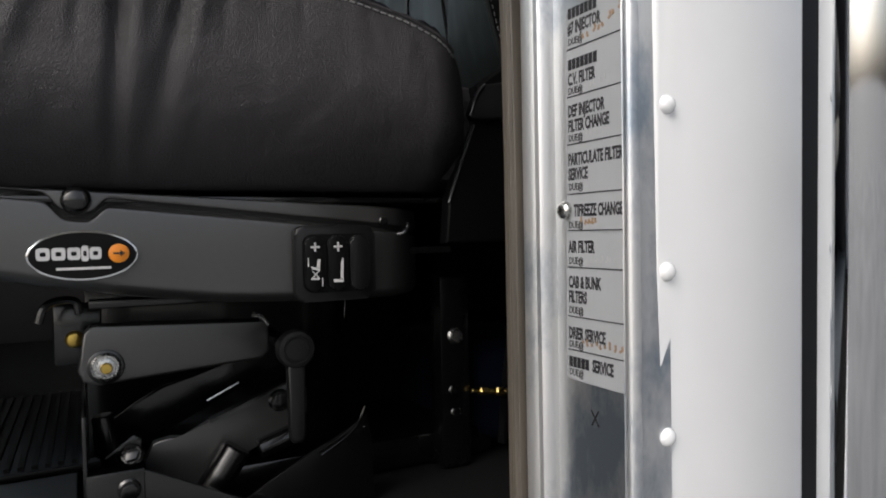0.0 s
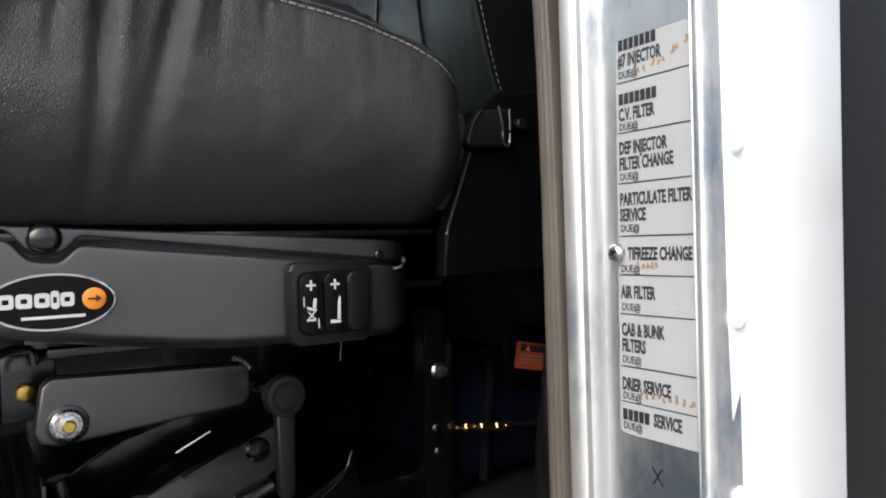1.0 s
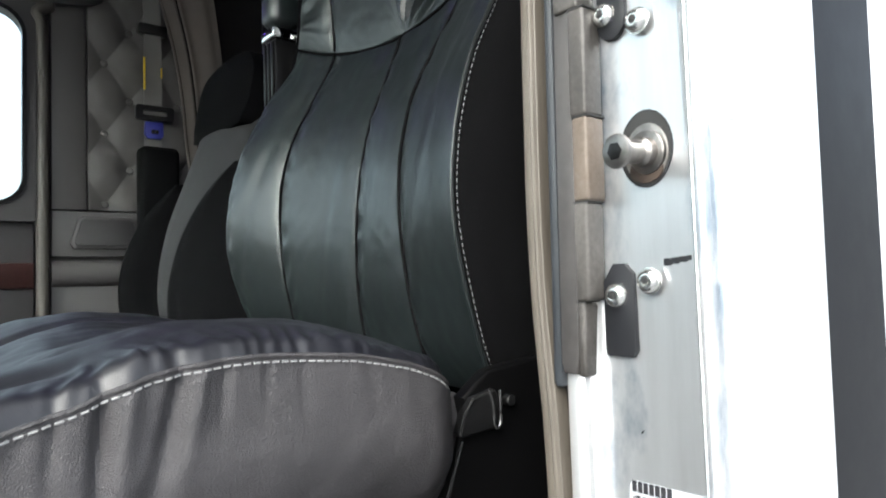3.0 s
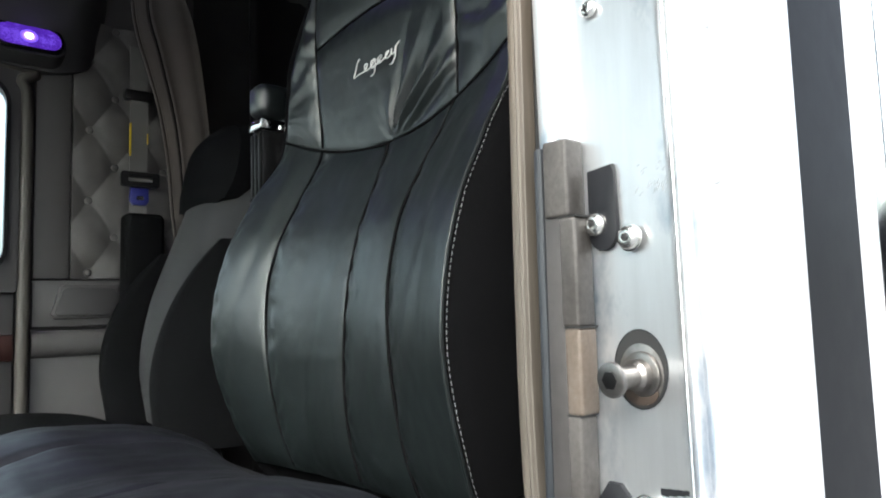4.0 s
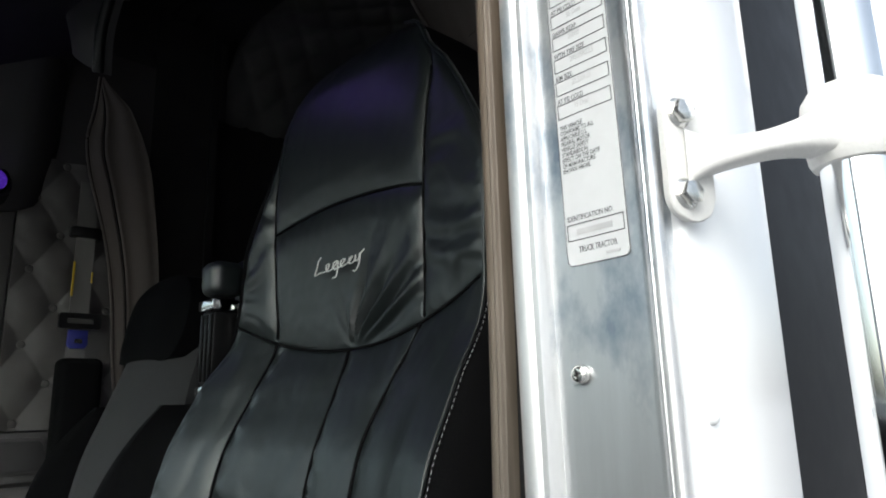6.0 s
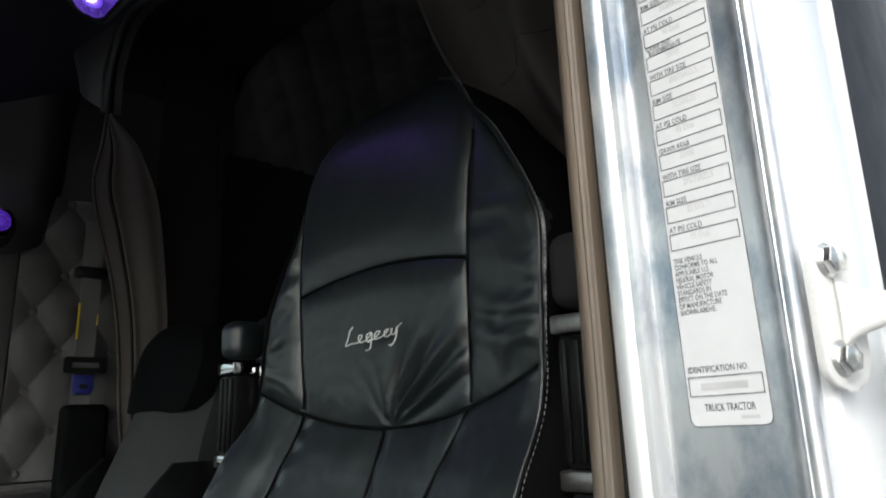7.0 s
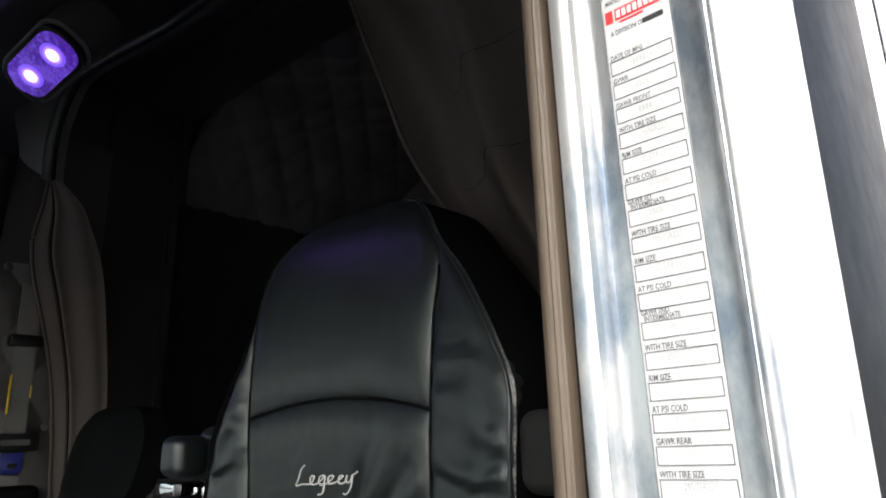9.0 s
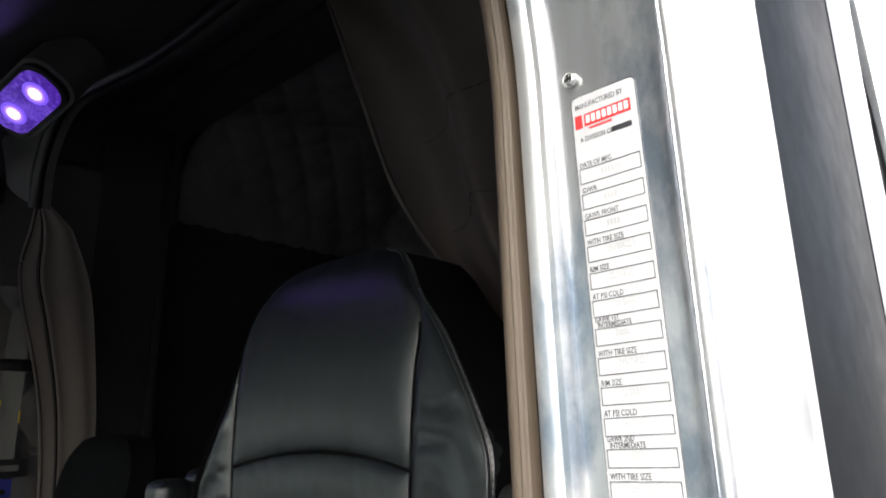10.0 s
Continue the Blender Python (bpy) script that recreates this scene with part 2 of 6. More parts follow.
TILT = {"slope": 0.0, "about": 1.70, "inwards": 0.0}     # how the cab's side wall leans backwards, and inwards about 2 m


def part(name, bm, material, parent=None, label="", smooth=True):
    """Links a bmesh, in world places, as one mesh object under a thing or a part."""
    if TILT["slope"]:
        for v in bm.verts:
            v.co.x += TILT["slope"] * (v.co.z - TILT["about"])
            v.co.y += TILT["inwards"] * (v.co.z - 2.0)
    bmesh.ops.recalc_face_normals(bm, faces=bm.faces)
    me = bpy.data.meshes.new(name)
    bm.to_mesh(me)
    bm.free()
    me.materials.append(material)
    if smooth:
        me.shade_smooth()
        me.set_sharp_from_angle(angle=radians(38))
    ob = new(name, me)
    if parent:
        ob.parent = parent
        if parent.type == "EMPTY":
            ob.matrix_parent_inverse = Matrix.Translation(parent.location).inverted()
    if label:
        ob["label"] = label
    return ob


def setting(name, bm, material, label, category, smooth=True):
    return tagged(part(name, bm, material, None, "", smooth), label, category, "", "structure")


def moved(bm, m):
    bm.transform(m)
    return bm


def box(x0, x1, y0, y1, z0, z1, bevel=0.0, seg=2):
    bm = bmesh.new()
    bmesh.ops.create_cube(bm, size=1.0, matrix=Matrix.LocRotScale(((x0 + x1) / 2, (y0 + y1) / 2, (z0 + z1) / 2), None, (abs(x1 - x0), abs(y1 - y0), abs(z1 - z0))))
    if bevel:
        bmesh.ops.bevel(bm, geom=bm.edges[:], offset=bevel, segments=seg, profile=0.5, affect="EDGES")
    return bm


def frame_to(way):
    """Turns local z to way."""
    return Vector(way).to_track_quat("Z", "Y").to_matrix().to_4x4()


def lathe(profile, at, way, n=24):
    """A turned solid: rows of (radius, height) along way."""
    bm = bmesh.new()
    rings = []
    for r, h in profile:
        rings.append([bm.verts.new((r * math.cos(2 * math.pi * k / n), r * math.sin(2 * math.pi * k / n), h)) for k in range(n)])
    for a, b in zip(rings, rings[1:]):
        for k in range(n):
            bm.faces.new((a[k], a[(k + 1) % n], b[(k + 1) % n], b[k]))
    bm.faces.new(rings[0][::-1])
    bm.faces.new(rings[-1])
    return moved(bm, Matrix.Translation(at) @ frame_to(way))


def rod(a, b, r, n=16, cham=0.15):
    a, b = Vector(a), Vector(b)
    h = (b - a).length
    c = min(r * cham, h * 0.2)
    return lathe([(r - c, 0), (r, c), (r, h - c), (r - c, h)], a, b - a, n)


def smooth_path(pts, steps=8):
    """A Catmull-Rom curve through the points."""
    p = [Vector(v) for v in pts]
    p = [2 * p[0] - p[1], *p, 2 * p[-1] - p[-2]]
    out = []
    for i in range(1, len(p) - 2):
        for s in range(steps):
            t = s / steps
            out.append(0.5 * ((2 * p[i]) + (p[i + 1] - p[i - 1]) * t + (2 * p[i - 1] - 5 * p[i] + 4 * p[i + 1] - p[i + 2]) * t * t + (3 * p[i] - p[i - 1] - 3 * p[i + 1] + p[i + 2]) * t ** 3))
    out.append(p[-2])
    return out


def sweep(pts, section, up=(0, 0, 1), closed=False):
    """Moves a closed 2D section (across, up) along a path."""
    bm = bmesh.new()
    rings, count = [], len(pts)
    for i, p in enumerate(pts):
        a = pts[i - 1] if i or closed else pts[i]
        b = pts[(i + 1) % count] if i < count - 1 or closed else pts[i]
        d = (Vector(b) - Vector(a)).normalized()
        s = d.cross(Vector(up)).normalized()
        u = s.cross(d)
        rings.append([bm.verts.new(Vector(p) + s * q[0] + u * q[1]) for q in section])
    m = len(section)
    pairs = list(zip(rings, rings[1:])) + ([(rings[-1], rings[0])] if closed else [])
    for a, b in pairs:
        for k in range(m):
            bm.faces.new((a[k], a[(k + 1) % m], b[(k + 1) % m], b[k]))
    if not closed:
        bm.faces.new(rings[0][::-1])
        bm.faces.new(rings[-1])
    return bm


def circle(r, n=12, sx=1.0, sy=1.0):
    return [(r * sx * math.cos(2 * math.pi * k / n), r * sy * math.sin(2 * math.pi * k / n)) for k in range(n)]


def tube(pts, r, n=12, up=(0, 0, 1), steps=8, sx=1.0, sy=1.0):
    return sweep(smooth_path(pts, steps) if steps else [Vector(p) for p in pts], circle(r, n, sx, sy), up)


def sheet(f, nu, nv, back):
    """A solid sheet: f(u, v) gives the face for u, v in 0..1, back the vector to its rear face."""
    bm = bmesh.new()
    back = Vector(back)
    g = [[bm.verts.new(f(i / nu, j / nv)) for j in range(nv + 1)] for i in range(nu + 1)]
    h = [[bm.verts.new(v.co + back) for v in row] for row in g]
    for i in range(nu):
        for j in range(nv):
            bm.faces.new((g[i][j], g[i + 1][j], g[i + 1][j + 1], g[i][j + 1]))
            bm.faces.new((h[i][j], h[i][j + 1], h[i + 1][j + 1], h[i + 1][j]))
    for i in range(nu):
        bm.faces.new((g[i][0], h[i][0], h[i + 1][0], g[i + 1][0]))
        bm.faces.new((g[i][nv], g[i + 1][nv], h[i + 1][nv], h[i][nv]))
    for j in range(nv):
        bm.faces.new((g[0][j], g[0][j + 1], h[0][j + 1], h[0][j]))
        bm.faces.new((g[nu][j], h[nu][j], h[nu][j + 1], g[nu][j + 1]))
    return bm


def rounded(w, h, r, n=5):
    """The outline of a rounded rectangle about the origin."""
    out = []
    for cx, cy, a0 in ((w / 2 - r, h / 2 - r, 0), (-w / 2 + r, h / 2 - r, 90), (-w / 2 + r, -h / 2 + r, 180), (w / 2 - r, -h / 2 + r, 270)):
        for k in range(n + 1):
            a = radians(a0 + 90 * k / n)
            out.append((cx + r * math.cos(a), cy + r * math.sin(a)))
    return out


def prism(outline, depth, m, bevel=0.0, seg=2):
    """An outline in local x, y raised by depth along local z, with bevelled rims, at the pose m."""
    bm = bmesh.new()
    lo = [bm.verts.new((x, y, 0)) for x, y in outline]
    hi = [bm.verts.new((x, y, depth)) for x, y in outline]
    n = len(lo)
    bm.faces.new(lo[::-1])
    top = bm.faces.new(hi)
    for k in range(n):
        bm.faces.new((lo[k], lo[(k + 1) % n], hi[(k + 1) % n], hi[k]))
    if bevel:
        bmesh.ops.bevel(bm, geom=list(top.edges), offset=bevel, segments=seg, profile=0.5, affect="EDGES")
    return moved(bm, m)


def ring(outer, inner, depth, m):
    """A flat frame between two outlines of as many points, raised by depth."""
    bm = bmesh.new()
    rows = [[bm.verts.new((x, y, z)) for x, y in o] for o, z in ((outer, 0), (outer, depth), (inner, depth), (inner, 0))]
    n = len(outer)
    for a, b in zip(rows, rows[1:] + rows[:1]):
        for k in range(n):
            bm.faces.new((a[k], a[(k + 1) % n], b[(k + 1) % n], b[k]))
    return moved(bm, m)


def axes(x, y, z, at):
    m = Matrix((x, y, z)).transposed().to_4x4()
    m.translation = at
    return m


def on_jamb(y, z, x=0.26):
    """Local x runs outwards (-y), local y up, local z forwards out of the door jamb."""
    return axes((0, -1, 0), (0, 0, 1), (-1, 0, 0), (x, y, z))


def on_side(x, z, y):
    """Faces the open door: local x rearwards, local y up, local z to -y."""
    return axes((1, 0, 0), (0, 0, 1), (0, -1, 0), (x, y, z))


def joined(bms):
    out = bmesh.new()
    for b in bms:
        me = bpy.data.meshes.new("tmp")
        b.to_mesh(me)
        b.free()
        out.from_mesh(me)
        bpy.data.meshes.remove(me)
    return out


def lettering(text, size, m, narrow=1.0, bold=0.0, deep=0.0002, centre=False):
    """Words in the built-in font as a bmesh at the pose m."""
    c = bpy.data.curves.new("words", "FONT")
    c.body, c.size, c.offset, c.extrude = text, size, bold, deep
    c.resolution_u = 2
    c.align_x = "CENTER" if centre else "LEFT"
    ob = bpy.data.objects.new("words", c)
    scene.collection.objects.link(ob)
    me = bpy.data.meshes.new_from_object(ob.evaluated_get(bpy.context.evaluated_depsgraph_get()))
    bm = bmesh.new()
    bm.from_mesh(me)
    bpy.data.objects.remove(ob)
    bpy.data.curves.remove(c)
    bpy.data.meshes.remove(me)
    return moved(bm, m @ Matrix.Diagonal((narrow, 1, 1, 1)))


def bar(x, y, w, h, m, deep=0.0003):
    return moved(box(x, x + w, y, y + h, 0, deep), m)


def lerp(a, b, t):
    return a + (b - a) * t


def table(rows):
    """A smooth function through rows of (at, value)."""
    xs, ys = [r[0] for r in rows], [r[1] for r in rows]

    def f(x):
        if x <= xs[0]:
            return ys[0]
        for i in range(len(xs) - 1):
            if x <= xs[i + 1]:
                t = (x - xs[i]) / (xs[i + 1] - xs[i])
                a, b = ys[max(0, i - 1)], ys[min(len(ys) - 1, i + 2)]
                p, q = ys[i], ys[i + 1]
                ma = (q - a) / 2 if i else q - p
                mb = (b - p) / 2 if i + 2 < len(ys) else q - p
                return (2 * t ** 3 - 3 * t * t + 1) * p + (t ** 3 - 2 * t * t + t) * ma + (-2 * t ** 3 + 3 * t * t) * q + (t ** 3 - t * t) * mb
        return ys[-1]
    return f


def wob(x, y, z, k):
    return noise.noise(Vector((x * k, y * k, z * k)))


def bell(x, c, w):
    return math.exp(-((x - c) / w) ** 2)


def screw_head(at, way, r, material, name="screw", parent=None, cross=True, label="", washer=0.0):
    """A pan-head screw with a recess; a thing under its panel."""
    prof = [(r, 0), (r, r * 0.25), (r * 0.93, r * 0.5), (r * 0.7, r * 0.72), (r * 0.42, r * 0.8), (r * 0.36, r * 0.78), (r * 0.3, r * 0.35), (0.0004, r * 0.33)]
    if washer:
        prof = [(washer, 0), (washer, r * 0.12), (r, r * 0.14)] + prof[1:]
    ob = part(name, lathe(prof, at, way, 24), material, parent, label)
    if cross:
        m = Matrix.Translation(at) @ frame_to(way)
        a = moved(box(-r * 0.55, r * 0.55, -r * 0.09, r * 0.09, r * 0.70, r * 0.795), m @ pose(0, 0, 0, 0, 0, 20))
        b = moved(box(-r * 0.09, r * 0.09, -r * 0.55, r * 0.55, r * 0.70, r * 0.795), m @ pose(0, 0, 0, 0, 0, 20))
        part("recess", joined([a, b]), DARK_METAL, ob)
    return ob


def hex_bolt(at, way, r, material, parent=None, name="bolt", flange=1.35, cap=None, label=""):
    """A flanged hexagon head with a bevelled top."""
    m = Matrix.Translation(at) @ frame_to(way)
    hexa = [(r * math.cos(radians(60 * k + 12)), r * math.sin(radians(60 * k + 12))) for k in range(6)]
    fl = lathe([(r * flange, 0), (r * flange, r * 0.12), (r * flange * 0.8, r * 0.35)], at, way, 28)
    head = prism(hexa, r * 0.95, m, r * 0.12)
    ob = part(name, joined([fl, head]), material, parent, label)
    if cap:
        part("stud_end", lathe([(r * 0.55, r * 0.9), (r * 0.55, r * 1.15), (r * 0.45, r * 1.3)], at, way, 16), cap, ob, "yellow zinc stud end")
    return ob


# ---------------------------------------------------------------- the ground and the cab's shell
def ground():
    bm = bmesh.new()
    s = 900.0
    bm.faces.new([bm.verts.new(p) for p in ((-s, -s, 0), (s, -s, 0), (s, s, 0), (-s, s, 0))])
    setting("ground", bm, CONCRETE, "pale worn concrete yard under the truck", "ground", False)


def lean(z):
    """How far the head of the door frame bends forwards."""
    return -1.2 * max(0.0, z - 2.53) ** 2


def upright(section, z0, z1, step=0.03):
    """A closed x, y section run up the door frame."""
    bm = bmesh.new()
    zs = [z0 + (z1 - z0) * k / max(1, round((z1 - z0) / step)) for k in range(max(1, round((z1 - z0) / step)) + 1)]
    rows = [[bm.verts.new((x + lean(z), y - (0.0085 * (z - 2.0) if y < 0.315 else 0.0), z)) for x, y in section] for z in zs]
    n = len(section)
    for a, b in zip(rows, rows[1:]):
        for k in range(n):
            bm.faces.new((a[k], a[(k + 1) % n], b[(k + 1) % n], b[k]))
    bm.faces.new(rows[0][::-1])
    bm.faces.new(rows[-1])
    return bm


def door_frame():
    """The aluminium rear jamb of the open door, its rolled edge and the seal."""
    jamb = setting("door_jamb", upright([(0.262, 0.3775), (0.262, 0.3185), (0.2615, 0.3155), (0.2598, 0.3126), (0.2572, 0.3105), (0.2600, 0.3050), (0.285, 0.3045), (0.285, 0.3775)], 1.1, 2.95),
                   ALU, "brushed aluminium door jamb, scratched, water-stained, with painted dark reflections", "door frame")
    part("raised_flange", upright([(0.262, 0.3775), (0.2555, 0.379), (0.2525, 0.3815), (0.252, 0.385), (0.2545, 0.387), (0.2525, 0.390), (0.2515, 0.396), (0.253, 0.3995), (0.262, 0.401), (0.29, 0.401), (0.29, 0.3775)], 1.1, 2.95), ALU_EDGE, jamb)
    part("rolled_edge", upright([(0.2605 + 0.0045 * math.cos(a), 0.3068 + 0.0040 * math.sin(a)) for a in (2 * math.pi * k / 14 for k in range(14))], 1.1, 2.95), ALU_EDGE, jamb)
    part("inner_lip", upright([(0.29, 0.401), (0.29, 0.43), (0.297, 0.43), (0.297, 0.401)], 1.1, 2.95), DARK_PANEL, jamb)
    # the seal bows inwards where it passes the striker plate
    yc = table([(1.1, 0.4085), (1.55, 0.4095), (1.66, 0.412), (1.75, 0.4185), (1.85, 0.4190), (2.1, 0.4130), (2.4, 0.4115), (2.95, 0.409)])
    pts = [Vector((0.256 + lean(z) * 1.1, yc(z), z)) for z in (1.1 + 0.03 * k for k in range(62))]
    sec = [(0.0082 * math.cos(a) * (1 + 0.18 * math.cos(3 * a)), 0.0098 * math.sin(a)) for a in (2 * math.pi * k / 18 for k in range(18))]
    seal = setting("door_seal", sweep(pts, sec, (1, 0, 0)), SEAL, "worn tan-grey rubber door seal with a rib", "seal")
    part("rib", sweep([p + Vector((-0.0075, -0.004, 0)) for p in pts], circle(0.0024, 8), (1, 0, 0)), SEAL, seal)
    # black strip that darkens the gap behind the seal
    part("dark_backing", sweep([p + Vector((0.010, -0.008, 0)) for p in pts], circle(0.0065, 8), (1, 0, 0)), BLACK_PLASTIC, seal, "black strip in the gap behind the seal")
    # painted skin behind the jamb
    TILT["inwards"] = 0.0
    skin = setting("wall_left", joined([box(0.2735, 0.400, 0.2990, 0.318, 0.7, 3.0, 0.004, 3), box(0.30, 0.62, 0.430, 0.446, 1.1, 3.1)]), WHITE_PAINT, "glossy white painted cab skin behind the door opening", "wall")
    for k in range(18):
        z = 1.397 - 0.4475 + k * 0.0895
        if abs(z - 2.163) < 0.05 or z > 2.2:
            continue
        part("rivet", lathe([(0.0052, 0), (0.0050, 0.0016), (0.0040, 0.0030), (0.0022, 0.0040), (0.0005, 0.0043)], (0.2822, 0.2991, z), (0, -1, 0), 16), WHITE_PAINT, skin)
    setting("gap_panel", box(0.402, 0.80, 0.3060, 0.32, 0.7, 3.1, 0.002), DARK_STRIP, "weathered black plastic panel between cab and sleeper", "panel")
    setting("sleeper_skin", joined([box(0.80, 2.45, 0.27, 0.33, 0.7, 3.4, 0.012, 3)]), WHITE_PAINT, "white painted sleeper side", "wall")
    setting("door_header", joined([box(-0.95, 0.22, 0.30, 0.45, 2.73, 3.12, 0.01), box(-0.95, -0.86, 0.30, 0.45, 1.1, 2.73, 0.01), box(-0.95, 0.29, 0.30, 0.46, 0.7, 1.16, 0.01)]), WHITE_PAINT, "white painted frame round the open door", "door frame")


def cab_floor():
    setting("chassis", joined([box(-0.93, 2.43, 0.36, 2.26, 0.0, 1.139, 0.02), box(2.40, 2.44, 0.36, 2.38, 1.10, 3.40)]), DARK_PANEL, "plain dark underbody and rear closing the cab", "chassis")
    setting("floor", joined([box(-0.97, 2.45, 0.31, 2.42, 1.14, 1.18), box(-0.95, 0.75, 0.46, 2.2, 1.18, 1.236)]), CARPET, "black carpet on the cab floor", "floor")
    m = thing("step_mat", (-0.3, 0.7, 1.236), "pale blue-grey rubber mat inside the door", "floor mat")
    part("mat", box(-0.8, -0.012, 0.47, 0.915, 1.2365, 1.243, 0.002), BLUE_GREY_RUBBER, m)
    mat = thing("floor_mat", (-0.2, 1.1, 1.24), "black ribbed rubber floor mat on the cab floor", "floor mat")
    part("mat", box(-0.7, 0.35, 0.925, 1.36, 1.2405, 1.249, 0.003), BLACK_PLASTIC, mat)
    ribs = joined([box(-0.68 + 0.0135 * k, -0.674 + 0.0135 * k, 0.935, 1.35, 1.2485, 1.253) for k in range(74)])
    tagged(part("ribs", ribs, BLACK_PLASTIC, mat, "", False), kind="stuff")


def far_side():
    """The wall across the cab: door, window, trim, quilted panel."""
    Y = 2.18
    door = setting("door_1", box(-0.93, 0.222, Y, Y + 0.06, 1.2, 1.955, 0.01), DARK_PANEL, "dark grey moulded passenger door lining below a window", "door")
    part("wood_strip", box(-0.93, 0.220, Y - 0.010, Y + 0.01, 1.774, 1.842, 0.005), WOOD, door, "dark red-brown wooden strip")
    w = setting("window_1", ring([(x - 0.35, y + 2.27) for x, y in rounded(1.144, 0.64, 0.01, 6)], [(x - 0.35, y + 2.255) for x, y in rounded(1.10, 0.53, 0.075, 6)], 0.07, axes((1, 0, 0), (0, 0, 1), (0, -1, 0), (0, Y + 0.05, 0))), DARK_PANEL, "passenger door window in a dark rounded frame", "window")
    part("gasket", ring([(x - 0.35, y + 2.255) for x, y in rounded(1.10, 0.53, 0.075, 6)], [(x - 0.35, y + 2.255) for x, y in rounded(1.08, 0.51, 0.068, 6)], 0.02, axes((1, 0, 0), (0, 0, 1), (0, -1, 0), (0, Y - 0.005, 0))), BLACK_PLASTIC, w, "black rubber gasket")
    g = part("pane", box(-0.91, 0.21, Y + 0.02, Y + 0.024, 1.98, 2.53), GLASS, w)
    g.visible_shadow = False
    setting("far_door_seal", tube([(0.238, Y - 0.012, 1.2), (0.239, Y - 0.012, 2.0), (0.238, Y - 0.012, 2.42), (0.222, Y - 0.012, 2.51), (0.16, Y - 0.012, 2.555), (-0.9, Y - 0.012, 2.56)], 0.016, 14, (0, 1, 0), 8), FAR_SEAL, "tan-grey rubber seal round the passenger door", "seal")
    wall = setting("wall_right", joined([box(0.224, 0.69, Y + 0.012, Y + 0.07, 1.2, 3.1), box(-0.95, 0.9, Y + 0.05, Y + 0.07, 2.56, 3.12), box(-0.95, 0.224, Y + 0.062, Y + 0.075, 1.2, 1.948)]), GREY_PANEL, "grey lined wall behind the passenger door", "wall")
    part("pillar_panel", box(0.257, 0.3445, Y - 0.012, Y + 0.02, 1.985, 2.66, 0.006), GREY_PANEL, wall)
    part("lower_trim", box(0.257, 0.75, Y - 0.014, Y + 0.02, 1.857, 1.983, 0.006), GREY_PANEL, wall)
    part("roll", tube([(0.257, Y + 0.0, 1.812), (0.75, Y + 0.0, 1.812)], 0.036, 16, (0, 0, 1), 0, 0.75, 1.0), GREY_PANEL, wall)
    part("kick_panel", box(0.257, 0.75, Y - 0.006, Y + 0.02, 1.2, 1.79, 0.004), GREY_PANEL, wall)
    pocket = prism([(-0.085, -0.045), (0.09, -0.045), (0.094, -0.03), (0.070, 0.036), (0.060, 0.045), (-0.063, 0.045), (-0.074, 0.038), (-0.094, -0.032)], 0.012, on_side(0.394, 1.924, Y - 0.014), 0.004)
    pk = part("speaker_rim", pocket, GREY_PANEL, wall)
    part("speaker_cover", prism([(-0.078, -0.038), (0.082, -0.038), (0.085, -0.028), (0.064, 0.03), (0.055, 0.037), (-0.058, 0.037), (-0.067, 0.031), (-0.085, -0.028)], 0.004, on_side(0.394, 1.924, Y - 0.027), 0.002), DARK_PANEL, pk, "dark grey speaker cover")

    # quilted, buttoned panel
    def quilt(x, z):
        a, b = (x - 0.39) / 0.067, (z - 2.004) / 0.1005
        p, q = (a + b) / 2, (a - b) / 2
        near = min((x - 0.39 - 0.067 * i) ** 2 + (z - 2.004 - 0.1005 * j) ** 2 for i in range(-1, 6) for j in range(-1, 9) if (i + j) % 2 == 0)
        return 0.006 * (abs(math.sin(math.pi * p)) * abs(math.sin(math.pi * q))) ** 0.42 + 0.011 * (1 - math.exp(-near / 0.0011))


    def face(u, v):
        x, z = lerp(0.347, 0.66, u), lerp(1.987, 2.72, v)
        return Vector((x, Y - 0.004 - quilt(x, z) + 0.0015 * wob(x, 0, z, 25), z))
    panel = part("quilted_panel", sheet(face, 80, 180, (0, 0.016, 0)), GREY_VINYL, wall, "grey vinyl panel with diamond quilting and buttons")
    for i in range(5):
        for j in range(8):
            if (i + j) % 2 == 0:
                x, z = 0.39 + 0.067 * i, 2.004 + 0.1005 * j
                part("button", lathe([(0.0105, 0), (0.0102, 0.004), (0.0075, 0.0075), (0.001, 0.009)], (x, Y - 0.004, z), (0, -1, 0), 14), GREY_VINYL, panel)

    # moulded header with its curved lower edge
    edge = table([(-0.95, 2.575), (0.1, 2.555), (0.23, 2.545), (0.32, 2.549), (0.40, 2.586), (0.476, 2.652), (0.514, 2.687), (0.9, 2.95)])

    def head(u, v):
        x = lerp(-0.95, 0.435, u)
        z = lerp(edge(x), 3.12, v)
        return Vector((x, Y - 0.035 - 0.06 * math.sin(min(1.0, v * 2.2) * math.pi / 2) - 0.25 * max(0, v - 0.45) ** 1.5 + 0.10 * max(0.0, (x - 0.34) / 0.095) ** 2, z))
    setting("header_panel", sheet(head, 60, 16, (0, 0.05, 0.0)), DARK_PANEL, "dark grey moulded header panel above the passenger door", "trim")


def ceiling_z(x, y):
    return 2.84 + 0.50 * max(0.0, x - 0.05) - 0.05 * abs((y - 1.31) / 0.85) ** 4


